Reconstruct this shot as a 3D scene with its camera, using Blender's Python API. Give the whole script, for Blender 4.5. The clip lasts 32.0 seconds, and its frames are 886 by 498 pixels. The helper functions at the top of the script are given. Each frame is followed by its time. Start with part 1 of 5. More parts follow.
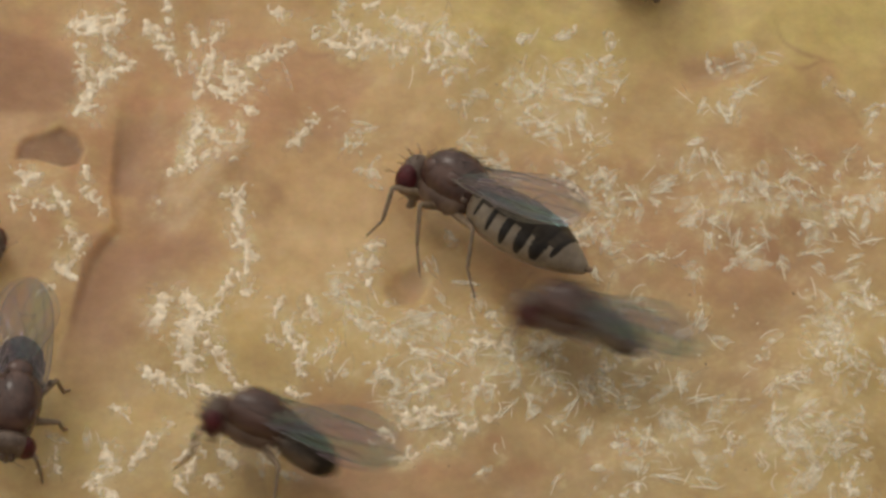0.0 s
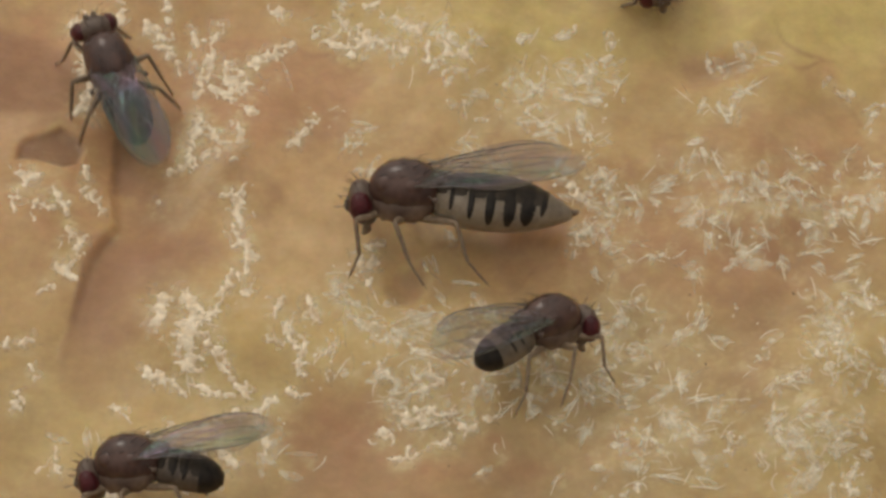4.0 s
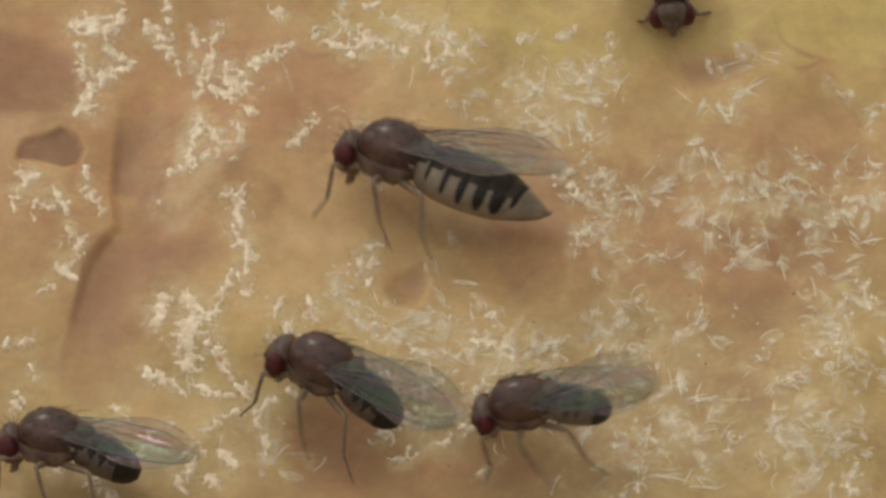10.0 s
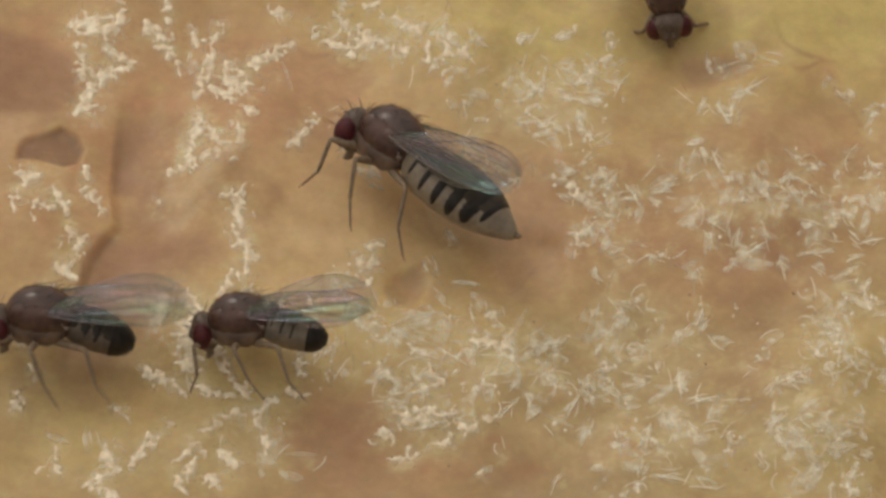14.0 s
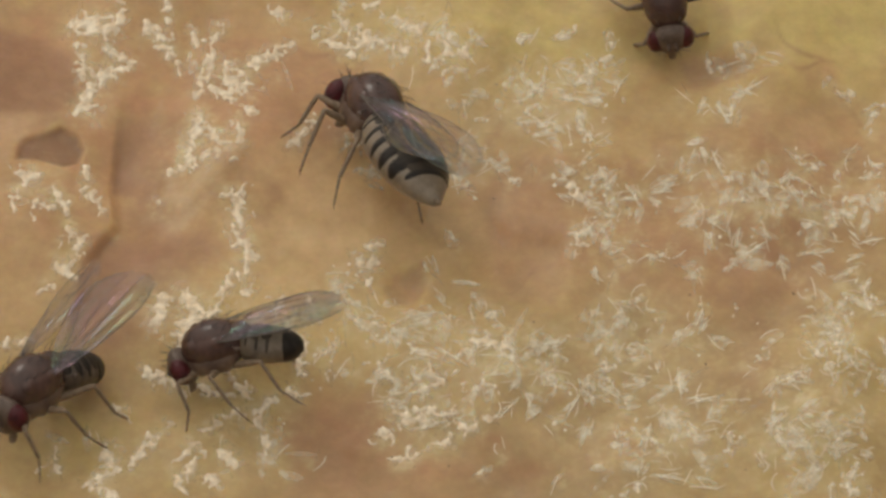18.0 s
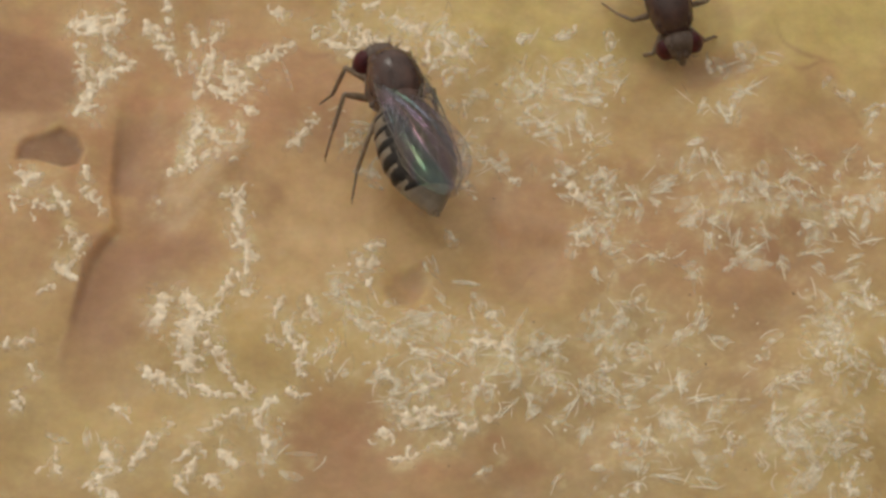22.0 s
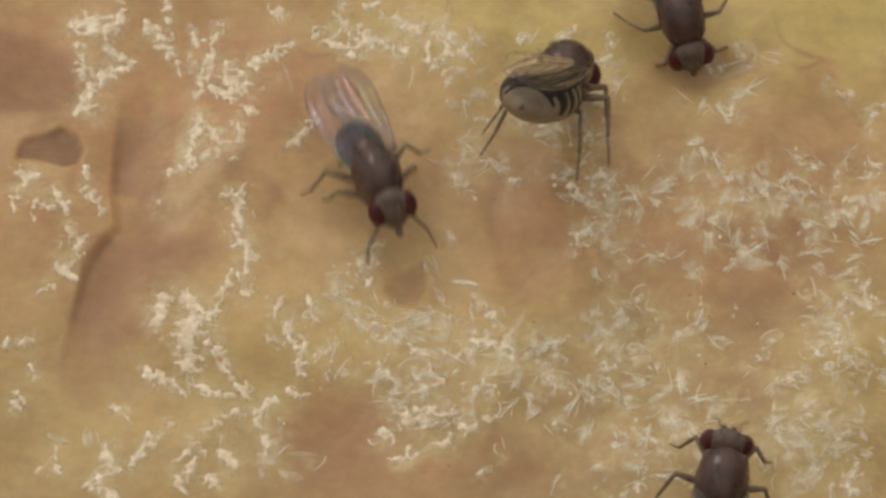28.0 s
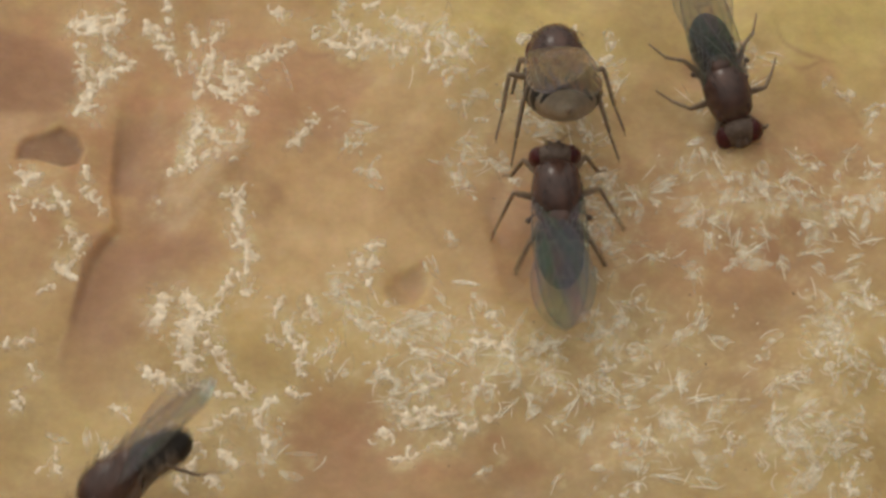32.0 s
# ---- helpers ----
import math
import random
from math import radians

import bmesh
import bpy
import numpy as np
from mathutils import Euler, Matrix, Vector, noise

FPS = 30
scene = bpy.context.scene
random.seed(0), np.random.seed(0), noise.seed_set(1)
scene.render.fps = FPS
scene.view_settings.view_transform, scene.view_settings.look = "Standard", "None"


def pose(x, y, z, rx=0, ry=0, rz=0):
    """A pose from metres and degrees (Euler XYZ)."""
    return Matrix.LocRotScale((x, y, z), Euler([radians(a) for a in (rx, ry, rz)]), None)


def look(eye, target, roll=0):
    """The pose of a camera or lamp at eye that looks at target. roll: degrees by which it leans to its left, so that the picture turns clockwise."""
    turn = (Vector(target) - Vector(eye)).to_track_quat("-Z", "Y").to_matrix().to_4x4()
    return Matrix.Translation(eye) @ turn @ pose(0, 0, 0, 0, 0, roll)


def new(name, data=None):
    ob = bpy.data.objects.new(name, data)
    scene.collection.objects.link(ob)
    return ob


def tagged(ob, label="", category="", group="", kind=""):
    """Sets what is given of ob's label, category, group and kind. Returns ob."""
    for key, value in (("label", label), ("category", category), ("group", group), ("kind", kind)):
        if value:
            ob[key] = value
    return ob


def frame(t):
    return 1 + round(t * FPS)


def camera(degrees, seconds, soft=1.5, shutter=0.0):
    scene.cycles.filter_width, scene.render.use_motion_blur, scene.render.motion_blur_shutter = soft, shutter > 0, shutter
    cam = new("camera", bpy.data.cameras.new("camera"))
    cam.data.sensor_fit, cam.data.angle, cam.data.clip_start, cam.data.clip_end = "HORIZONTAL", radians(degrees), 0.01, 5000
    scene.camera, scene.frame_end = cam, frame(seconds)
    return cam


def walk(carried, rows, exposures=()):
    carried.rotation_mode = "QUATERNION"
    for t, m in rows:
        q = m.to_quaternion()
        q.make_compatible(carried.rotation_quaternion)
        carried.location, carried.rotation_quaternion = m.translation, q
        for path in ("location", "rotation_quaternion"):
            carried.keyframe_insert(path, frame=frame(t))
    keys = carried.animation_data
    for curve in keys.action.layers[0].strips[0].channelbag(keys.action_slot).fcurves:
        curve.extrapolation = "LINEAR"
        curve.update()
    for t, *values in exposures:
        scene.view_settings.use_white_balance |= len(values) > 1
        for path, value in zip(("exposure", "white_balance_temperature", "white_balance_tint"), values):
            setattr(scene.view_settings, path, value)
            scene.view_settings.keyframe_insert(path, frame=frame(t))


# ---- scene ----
EXPOSURE, SKY, SUN = 0.0, 0.70, 0.44
MM = 0.001          # the plan below is in millimetres
U = 140.0           # plan units to a millimetre across the view
ELEV = radians(50)  # how steeply the lens looks down on the fruit
DIST = 60.0         # lens to fruit, mm
RIGHT = np.array((1.0, 0.0, 0.0))
UP = np.array((0.0, math.sin(ELEV), math.cos(ELEV)))
BACK = np.array((0.0, -math.cos(ELEV), math.sin(ELEV)))

cam = camera(math.degrees(2 * math.atan(784 / U / DIST)), 32.0, soft=3.1, shutter=0.9)
eye = Vector(BACK) * DIST * MM
walk(cam, [(0.0, look(eye, (0, 0, 0))), (32.0, look(eye, (0, 0, 0)))], [(0.0, EXPOSURE), (32.0, EXPOSURE)])

# ---- light: bright even daylight from all round, strongest from nearly overhead ----
world = bpy.data.worlds.new("sky")
scene.world = world
world.use_nodes = True
wn = world.node_tree.nodes
wn["Background"].inputs[0].default_value = (1.0, 0.945, 0.865, 1)
high, split, rise = wn.new("ShaderNodeTexCoord"), wn.new("ShaderNodeVectorMath"), wn.new("ShaderNodeMapRange")
world.node_tree.links.new(high.outputs["Generated"], split.inputs[0])
split.operation, split.inputs[1].default_value = "DOT_PRODUCT", (-0.22, 0.30, 0.93)
world.node_tree.links.new(split.outputs["Value"], rise.inputs[0])
# an even cloud cover, brightest overhead, dim towards the horizon
rise.inputs[1].default_value, rise.inputs[2].default_value = 0.0, 1.0
rise.inputs[3].default_value, rise.inputs[4].default_value = SKY * 0.2, SKY * 1.45
world.node_tree.links.new(rise.outputs[0], wn["Background"].inputs[1])
SUN_UP, SUN_ROUND = radians(46), radians(-30)
sun = new("sun", bpy.data.lights.new("sun", "SUN"))
sun.data.energy, sun.data.angle, sun.data.color = SUN, radians(16), (1.0, 0.94, 0.84)
toward = Vector((math.sin(SUN_ROUND) * math.cos(SUN_UP), math.cos(SUN_ROUND) * math.cos(SUN_UP), math.sin(SUN_UP)))
sun.matrix_basis = look(toward * 0.2, (0, 0, 0))


# ---- materials ----
def shader(name):
    m = bpy.data.materials.new(name)
    m.use_nodes = True
    return m, m.node_tree.nodes, m.node_tree.links, m.node_tree.nodes["Principled BSDF"]


def tint(nodes, links, value, low, high, lo=0.35, hi=0.65):
    ramp = nodes.new("ShaderNodeValToRGB")
    ramp.color_ramp.elements[0].color, ramp.color_ramp.elements[1].color = (*low, 1), (*high, 1)
    ramp.color_ramp.elements[0].position, ramp.color_ramp.elements[1].position = lo, hi
    links.new(value, ramp.inputs[0])
    return ramp.outputs[0]


def grain(nodes, links, per_mm, detail=4.0, rough=0.6, where="Object"):
    place = nodes.new("ShaderNodeTexCoord")
    n = nodes.new("ShaderNodeTexNoise")
    n.inputs["Scale"].default_value, n.inputs["Detail"].default_value, n.inputs["Roughness"].default_value = per_mm / MM, detail, rough
    links.new(place.outputs[where], n.inputs["Vector"])
    return n.outputs[0]


def relief(nodes, links, bsdf, value, depth, strength=0.5):
    b = nodes.new("ShaderNodeBump")
    b.inputs["Strength"].default_value, b.inputs["Distance"].default_value = strength, depth * MM
    links.new(value, b.inputs["Height"])
    links.new(b.outputs[0], bsdf.inputs["Normal"])


def plain(name, low, high, rough=0.5, per_mm=6.0, depth=0.02, strength=0.4, coat=0.0, sss=0.0, spec=0.5):
    """A surface mottled between two colours, with fine relief."""
    m, n, l, b = shader(name)
    l.new(tint(n, l, grain(n, l, per_mm), low, high), b.inputs["Base Color"])
    relief(n, l, b, grain(n, l, per_mm * 4), depth, strength)
    b.inputs["Roughness"].default_value, b.inputs["Coat Weight"].default_value = rough, coat
    b.inputs["Specular IOR Level"].default_value = spec
    if sss:
        b.inputs["Subsurface Weight"].default_value, b.inputs["Subsurface Scale"].default_value = sss, 0.12 * MM
        b.inputs["Subsurface Radius"].default_value = (1.0, 0.6, 0.3)
    return m


def fruit_material():
    """Wet ripe fruit flesh: its pigment lies in the mesh's colours, broken up by finer mottling and a cloudy dried film."""
    m, n, l, b = shader("fruit_flesh")
    own, film = n.new("ShaderNodeVertexColor"), n.new("ShaderNodeVertexColor")
    own.layer_name, film.layer_name = "pigment", "film"
    mix, fine, cloud, much = n.new("ShaderNodeMix"), n.new("ShaderNodeMix"), n.new("ShaderNodeMix"), n.new("ShaderNodeMath")
    for q in (mix, fine, cloud):
        q.data_type = "RGBA"
    mix.blend_type, mix.inputs[0].default_value = "MULTIPLY", 1.0
    fine.blend_type, fine.inputs[0].default_value = "MULTIPLY", 1.0
    l.new(own.outputs[0], mix.inputs[6])
    l.new(tint(n, l, grain(n, l, 0.9, 5, 0.6), (0.91, 0.87, 0.845), (1.08, 1.06, 1.085)), fine.inputs[6])
    l.new(tint(n, l, grain(n, l, 4.5, 6, 0.7), (0.90, 0.875, 0.86), (1.08, 1.085, 1.10), 0.33, 0.67), fine.inputs[7])
    l.new(fine.outputs[2], mix.inputs[7])
    much.operation = "MULTIPLY"
    l.new(film.outputs[0], much.inputs[0])
    # broad clouds and fine curds share the film
    curds, cover = n.new("ShaderNodeMath"), n.new("ShaderNodeMath")
    curds.operation, cover.operation, cover.use_clamp = "MULTIPLY", "ADD", True
    l.new(film.outputs[0], curds.inputs[0])
    l.new(tint(n, l, grain(n, l, 9.0, 3, 0.55), (0, 0, 0), (0.5,) * 3, 0.50, 0.66), curds.inputs[1])
    l.new(tint(n, l, grain(n, l, 2.6, 4, 0.62), (0.10, 0.10, 0.10), (0.8,) * 3, 0.40, 0.70), much.inputs[1])
    l.new(much.outputs[0], cover.inputs[0])
    l.new(curds.outputs[0], cover.inputs[1])
    l.new(cover.outputs[0], cloud.inputs[0])
    l.new(mix.outputs[2], cloud.inputs[6])
    cloud.inputs[7].default_value = (0.665, 0.54, 0.31, 1)
    l.new(cloud.outputs[2], b.inputs["Base Color"])
    relief(n, l, b, grain(n, l, 2.0, 4, 0.5), 0.05, 0.18)
    l.new(tint(n, l, grain(n, l, 1.6, 3), (0.42,) * 3, (0.62,) * 3), b.inputs["Roughness"])
    b.inputs["Specular IOR Level"].default_value = 0.35
    b.inputs["Subsurface Weight"].default_value, b.inputs["Subsurface Scale"].default_value = 0.6, 0.5 * MM
    b.inputs["Subsurface Radius"].default_value = (1.0, 0.55, 0.2)
    return m


def wing_material(name="wing_membrane", clear=0.92):
    """A clear film with interference colours."""
    m, n, l, b = shader(name)
    b.inputs["Base Color"].default_value = (0, 0, 0, 1)
    b.inputs["Roughness"].default_value, b.inputs["IOR"].default_value = 0.12, 1.45
    b.inputs["Specular Tint"].default_value = (0.8, 0.78, 0.78, 1)
    haze = n.new("ShaderNodeBsdfDiffuse")
    l.new(tint(n, l, grain(n, l, 5.0), (0.30, 0.285, 0.24), (0.46, 0.44, 0.375)), haze.inputs[0])
    film = n.new("ShaderNodeMapRange")
    place, stretch, streaks = n.new("ShaderNodeTexCoord"), n.new("ShaderNodeMapping"), n.new("ShaderNodeTexNoise")
    stretch.inputs["Scale"].default_value = (0.22, 1.0, 1.0)
    streaks.inputs["Scale"].default_value, streaks.inputs["Detail"].default_value = 3.2 / MM, 1.0
    l.new(place.outputs["Object"], stretch.inputs[0])
    l.new(stretch.outputs[0], streaks.inputs["Vector"])
    l.new(streaks.outputs[0], film.inputs[0])
    film.inputs[1].default_value, film.inputs[2].default_value = 0.3, 0.7
    film.inputs[3].default_value, film.inputs[4].default_value = 335, 490
    l.new(film.outputs[0], b.inputs["Thin Film Thickness"])
    b.inputs["Thin Film IOR"].default_value = 1.54
    relief(n, l, b, grain(n, l, 9.0, 2), 0.01, 0.3)
    see = n.new("ShaderNodeBsdfTransparent")
    see.inputs[0].default_value = (0.755, 0.745, 0.71, 1)
    mix = n.new("ShaderNodeMixShader")
    mix.inputs[0].default_value = 1 - clear
    l.new(see.outputs[0], mix.inputs[1])
    l.new(haze.outputs[0], mix.inputs[2])
    both = n.new("ShaderNodeAddShader")
    l.new(mix.outputs[0], both.inputs[0])
    l.new(b.outputs[0], both.inputs[1])
    l.new(both.outputs[0], n["Material Output"].inputs[0])
    return m


def eye_material():
    m, n, l, b = shader("eye_facets")
    place = n.new("ShaderNodeTexCoord")
    v = n.new("ShaderNodeTexVoronoi")
    v.inputs["Scale"].default_value = 34 / MM
    l.new(place.outputs["Object"], v.inputs["Vector"])
    l.new(tint(n, l, grain(n, l, 5.0), (0.038, 0.005, 0.007), (0.095, 0.013, 0.016)), b.inputs["Base Color"])
    b.inputs["Specular IOR Level"].default_value = 0.3
    relief(n, l, b, v.outputs["Distance"], -0.012, 0.7)
    b.inputs["Roughness"].default_value = 0.3
    return m


def flake_material(name, low, high, thin, thick, rough):
    """Dried skin and juice, cloudy in spots and clearer between them, wet at the surface."""
    m, n, l, b = shader(name)
    l.new(tint(n, l, grain(n, l, 8.0), low, high), b.inputs["Base Color"])
    b.inputs["Roughness"].default_value = rough
    relief(n, l, b, grain(n, l, 16.0), 0.006, 0.25)
    see = n.new("ShaderNodeBsdfTransparent")
    mix = n.new("ShaderNodeMixShader")
    l.new(tint(n, l, grain(n, l, 9.0, 3), (thin,) * 3, (thick,) * 3, 0.38, 0.64), mix.inputs[0])
    l.new(see.outputs[0], mix.inputs[1])
    l.new(b.outputs[0], mix.inputs[2])
    l.new(mix.outputs[0], n["Material Output"].inputs[0])
    return m


FRUIT = fruit_material()
FLAKE = flake_material("cream_flake", (0.80, 0.62, 0.40), (0.97, 0.85, 0.64), 0.62, 1.0, 0.3)
SLIVER = flake_material("clear_flake", (0.83, 0.71, 0.49), (0.96, 0.90, 0.72), 0.04, 0.5, 0.2)
VEIL = flake_material("dried_juice", (0.76, 0.62, 0.42), (0.88, 0.76, 0.56), 0.0, 0.34, 0.3)
CRUMB = flake_material("pale_crumb", (0.83, 0.70, 0.48), (0.97, 0.88, 0.69), 0.15, 0.85, 0.28)
FIBRE = plain("pale_fibre", (0.85, 0.72, 0.50), (0.96, 0.88, 0.68), 0.25, 9.0, 0.006, 0.15)
WING = wing_material()
EYE = eye_material()
CUTICLE = plain("brown_cuticle", (0.056, 0.028, 0.021), (0.110, 0.056, 0.041), 0.27, 4.0, 0.004, 0.15, coat=0.0, spec=0.5)
FLANK = plain("tan_flank", (0.09, 0.054, 0.039), (0.17, 0.112, 0.08), 0.4, 5.0, 0.01, 0.3)
HEAD = plain("tan_cuticle", (0.075, 0.049, 0.036), (0.15, 0.103, 0.076), 0.5, 8.0, 0.02, 0.4)
BELLY = plain("cream_cuticle", (0.19, 0.145, 0.1), (0.285, 0.228, 0.165), 0.42, 6.0, 0.02, 0.35, sss=0.3)
MALE_BELLY = plain("grey_tan_cuticle", (0.075, 0.053, 0.038), (0.135, 0.098, 0.07), 0.42, 6.0, 0.02, 0.35)
PALE_MALE = plain("pale_tan_cuticle", (0.13, 0.10, 0.07), (0.21, 0.163, 0.117), 0.42, 6.0, 0.02, 0.35, sss=0.2)
BAND = plain("black_band", (0.011, 0.008, 0.006), (0.03, 0.022, 0.016), 0.42, 8.0, 0.015, 0.4, spec=0.28)
LEG = plain("tan_leg", (0.155, 0.11, 0.07), (0.27, 0.195, 0.13), 0.5, 10.0, 0.01, 0.3, spec=0.3)
BRISTLE = plain("black_bristle", (0.012, 0.010, 0.008), (0.03, 0.024, 0.02), 0.4, 10.0, 0.01, 0.2)
VEIN = plain("brown_vein", (0.08, 0.066, 0.05), (0.13, 0.108, 0.082), 0.4, 10.0, 0.01, 0.2)
TERGITE = plain("dusky_plate", (0.029, 0.021, 0.015), (0.062, 0.046, 0.033), 0.42, 6.0, 0.012, 0.3, spec=0.28)
MALE_PLATE = plain("dusky_brown_plate", (0.022, 0.016, 0.011), (0.050, 0.036, 0.026), 0.42, 6.0, 0.012, 0.3, spec=0.28)
GRIT = plain("dark_grit", (0.02, 0.018, 0.012), (0.06, 0.05, 0.03), 0.6, 10.0, 0.02, 0.5)


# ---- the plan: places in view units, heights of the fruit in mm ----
def sight(X, Y):
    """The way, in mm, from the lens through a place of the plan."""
    return (X - 784) / U * RIGHT + (441 - Y) / U * UP - DIST * BACK


def plan_of(x, y):
    """Where a point of the flat fruit lies in the plan."""
    p = np.stack([x, y, np.zeros_like(x)], -1) - DIST * BACK
    d = -(p @ BACK)
    return 784 + U * DIST * (p @ RIGHT) / d, 441 - U * DIST * (p @ UP) / d


# hollows and swellings: X, Y, half-widths, turn, height in mm
SHAPES = [(60, 110, 110, 110, 0, -0.06),
          (340, 340, 70, 90, 20, 0.08), (500, 370, 60, 70, 0, -0.06), (720, 500, 34, 30, 0, -0.08),
          (930, 440, 80, 120, 0, -0.1), (610, 770, 70, 60, 0, -0.1), (1320, 560, 90, 90, 0, -0.12), (900, 850, 90, 50, 0, -0.15)]
PLUMP = [(1150, 480, 90, 80, 0, 0.14), (400, 600, 120, 80, 0, 0.18), (800, 640, 160, 60, 0, 0.14), (1400, 720, 150, 110, 0, 0.16),
         (560, 150, 90, 60, 0, 0.1), (1290, 110, 70, 24, -8, -0.16), (930, 70, 120, 70, 0, 0.14), (1250, 240, 60, 50, 0, 0.1)]


def bell(X, Y, cx, cy, wx, wy, turn):
    c, s = math.cos(radians(turn)), math.sin(radians(turn))
    a, b = ((X - cx) * c + (Y - cy) * s) / wx, ((Y - cy) * c - (X - cx) * s) / wy
    return np.exp(-(a * a + b * b))


def waves(x, y, size, seed):
    """A cheap rolling unevenness: sines in many directions."""
    r = np.random.RandomState(seed)
    total = np.zeros_like(x)
    for _ in range(9):
        a, p, k = r.uniform(0, 6.28, 3)
        f = 6.28 / size * (0.7 + k / 8)
        total = total + np.sin((x * math.cos(a) + y * math.sin(a)) * f + p)
    return total / 3


def outside(X, Y, corners):
    """How far places of the plan lie outside a closed outline; negative inside."""
    near, odd = np.full(np.shape(X), 1e9), np.zeros(np.shape(X), bool)
    for (ax, ay), (bx, by) in zip(corners, corners[1:] + corners[:1]):
        t = np.clip(((X - ax) * (bx - ax) + (Y - ay) * (by - ay)) / ((bx - ax) ** 2 + (by - ay) ** 2), 0, 1)
        near = np.minimum(near, np.hypot(X - ax - t * (bx - ax), Y - ay - t * (by - ay)))
        odd = odd ^ ((ay > Y) != (by > Y)) & (X < (bx - ax) * (Y - ay) / (by - ay + 1e-9) + ax)
    return np.where(odd, -near, near)


# hollows and folds with a clear edge: outline, softness, height in mm
EDGED = [([(30, 292), (38, 256), (75, 240), (110, 226), (135, 238), (147, 262), (138, 286), (112, 299), (85, 292), (60, 290)], 6, -0.06),
         ([(698, 480), (748, 455), (756, 490), (740, 520), (700, 532), (684, 506)], 8, -0.045),
         ([(868, 380), (900, 420), (990, 430), (1000, 500), (985, 548), (940, 552), (900, 530), (878, 450)], 18, -0.06),
         ([(294, 306), (340, 292), (396, 264), (440, 268), (420, 300), (372, 340), (312, 380), (280, 350)], 12, 0.045)]


def edge_of(Y):
    return np.interp(Y, [-400, 150, 200, 320, 400, 470, 560, 640, 900], [230, 225, 212, 196, 206, 160, 130, 106, 170])


def cliff(X, Y):
    """The edge of the torn skin on the west side: high outside it, low inside."""
    fade = np.clip(1 - np.abs(Y - 410) / 260, 0, 1)
    return fade / (1 + np.exp(np.clip((X - edge_of(Y)) / 3.0, -30, 30)))


def height(x, y):
    x, y = np.asarray(x, float), np.asarray(y, float)
    X, Y = plan_of(x, y)
    h = 0.10 * waves(x, y, 3.1, 4) + 0.022 * waves(x, y, 1.1, 5)
    for cx, cy, wx, wy, turn, up in SHAPES + PLUMP:
        h = h + up * bell(X, Y, cx, cy, wx, wy, turn)
    h = h + 0.13 * cliff(X, Y)
    for corners, soft, up in EDGED:
        h = h + up / (1 + np.exp(np.clip(outside(X, Y, corners) / soft * 3, -30, 30)))
    far = np.clip((np.hypot(x, y) - 13) / 14, 0, 1)
    return h - 7.0 * far * far


# the surface's height over a lattice of the plan, for what lies on it
LX, LY, STEP = -300, -300, 6.0
_gx, _gy = np.meshgrid(np.arange(LX, 1900, STEP), np.arange(LY, 1200, STEP))
_way = ((_gx - 784) / U)[..., None] * RIGHT + ((441 - _gy) / U)[..., None] * UP - DIST * BACK
_s = np.ones_like(_gx)
for _ in range(14):
    _p = DIST * BACK + _s[..., None] * _way
    _s = _s + 0.8 * (_p[..., 2] - height(_p[..., 0], _p[..., 1])) / -_way[..., 2]
LATTICE = _s.tolist()


def resting(X, Y):
    """The point of the fruit at a place of the plan, from the lattice."""
    fx, fy = min(max((X - LX) / STEP, 0), 365), min(max((Y - LY) / STEP, 0), 248)
    i, j = int(fx), int(fy)
    fx, fy = fx - i, fy - j
    a, b = LATTICE[j], LATTICE[j + 1]
    s = (a[i] * (1 - fx) + a[i + 1] * fx) * (1 - fy) + (b[i] * (1 - fx) + b[i + 1] * fx) * fy
    u, v = (X - 784) / U * s, (441 - Y) / U * s
    c, e, d = math.cos(ELEV), math.sin(ELEV), DIST * (1 - s)
    return Vector((u, v * e - c * d, v * c + e * d))


# pigment: X, Y, half-widths, turn, strength; each list has one colour
YELLOW = [(1450, 60, 260, 120, 0, 0.9), (900, 60, 260, 90, 0, 0.8), (400, 600, 210, 130, 0, 0.5), (1090, 275, 45, 32, 0, 0.45), (960, 560, 60, 60, 0, 0.3),
          (1500, 560, 160, 200, 0, 0.45), (830, 860, 90, 40, 0, 0.5), (250, 520, 90, 60, 0, 0.3), (560, 600, 160, 70, 0, 0.5), (700, 20, 120, 60, 0, 0.6),
          (1400, 800, 220, 100, 0, 0.4), (150, 760, 140, 90, 0, 0.3), (560, 520, 190, 90, 0, 0.35)]
PINK = [(250, 230, 420, 300, 0, 0.72), (1420, 300, 200, 140, 0, 0.6), (700, 330, 300, 110, 0, 0.35), (60, 120, 110, 120, 0, 0.9), (350, 180, 160, 120, 0, 0.7), (480, 110, 140, 40, 12, 0.6), (1320, 440, 200, 120, 0, 0.7), (620, 400, 150, 80, 0, 0.35),
        (930, 400, 100, 130, 0, 0.6), (610, 760, 90, 60, 0, 0.9), (1280, 120, 120, 30, -10, 0.6), (900, 820, 120, 30, 10, 0.6), (230, 420, 40, 60, 0, 0.7),
        (700, 830, 190, 40, 0, 0.6), (1330, 680, 120, 90, 0, 0.12), (1120, 400, 230, 140, 0, 0.6), (1080, 800, 60, 40, 0, 0.4), (1460, 140, 60, 30, 30, 0.5), (720, 505, 40, 30, 0, 0.7)]
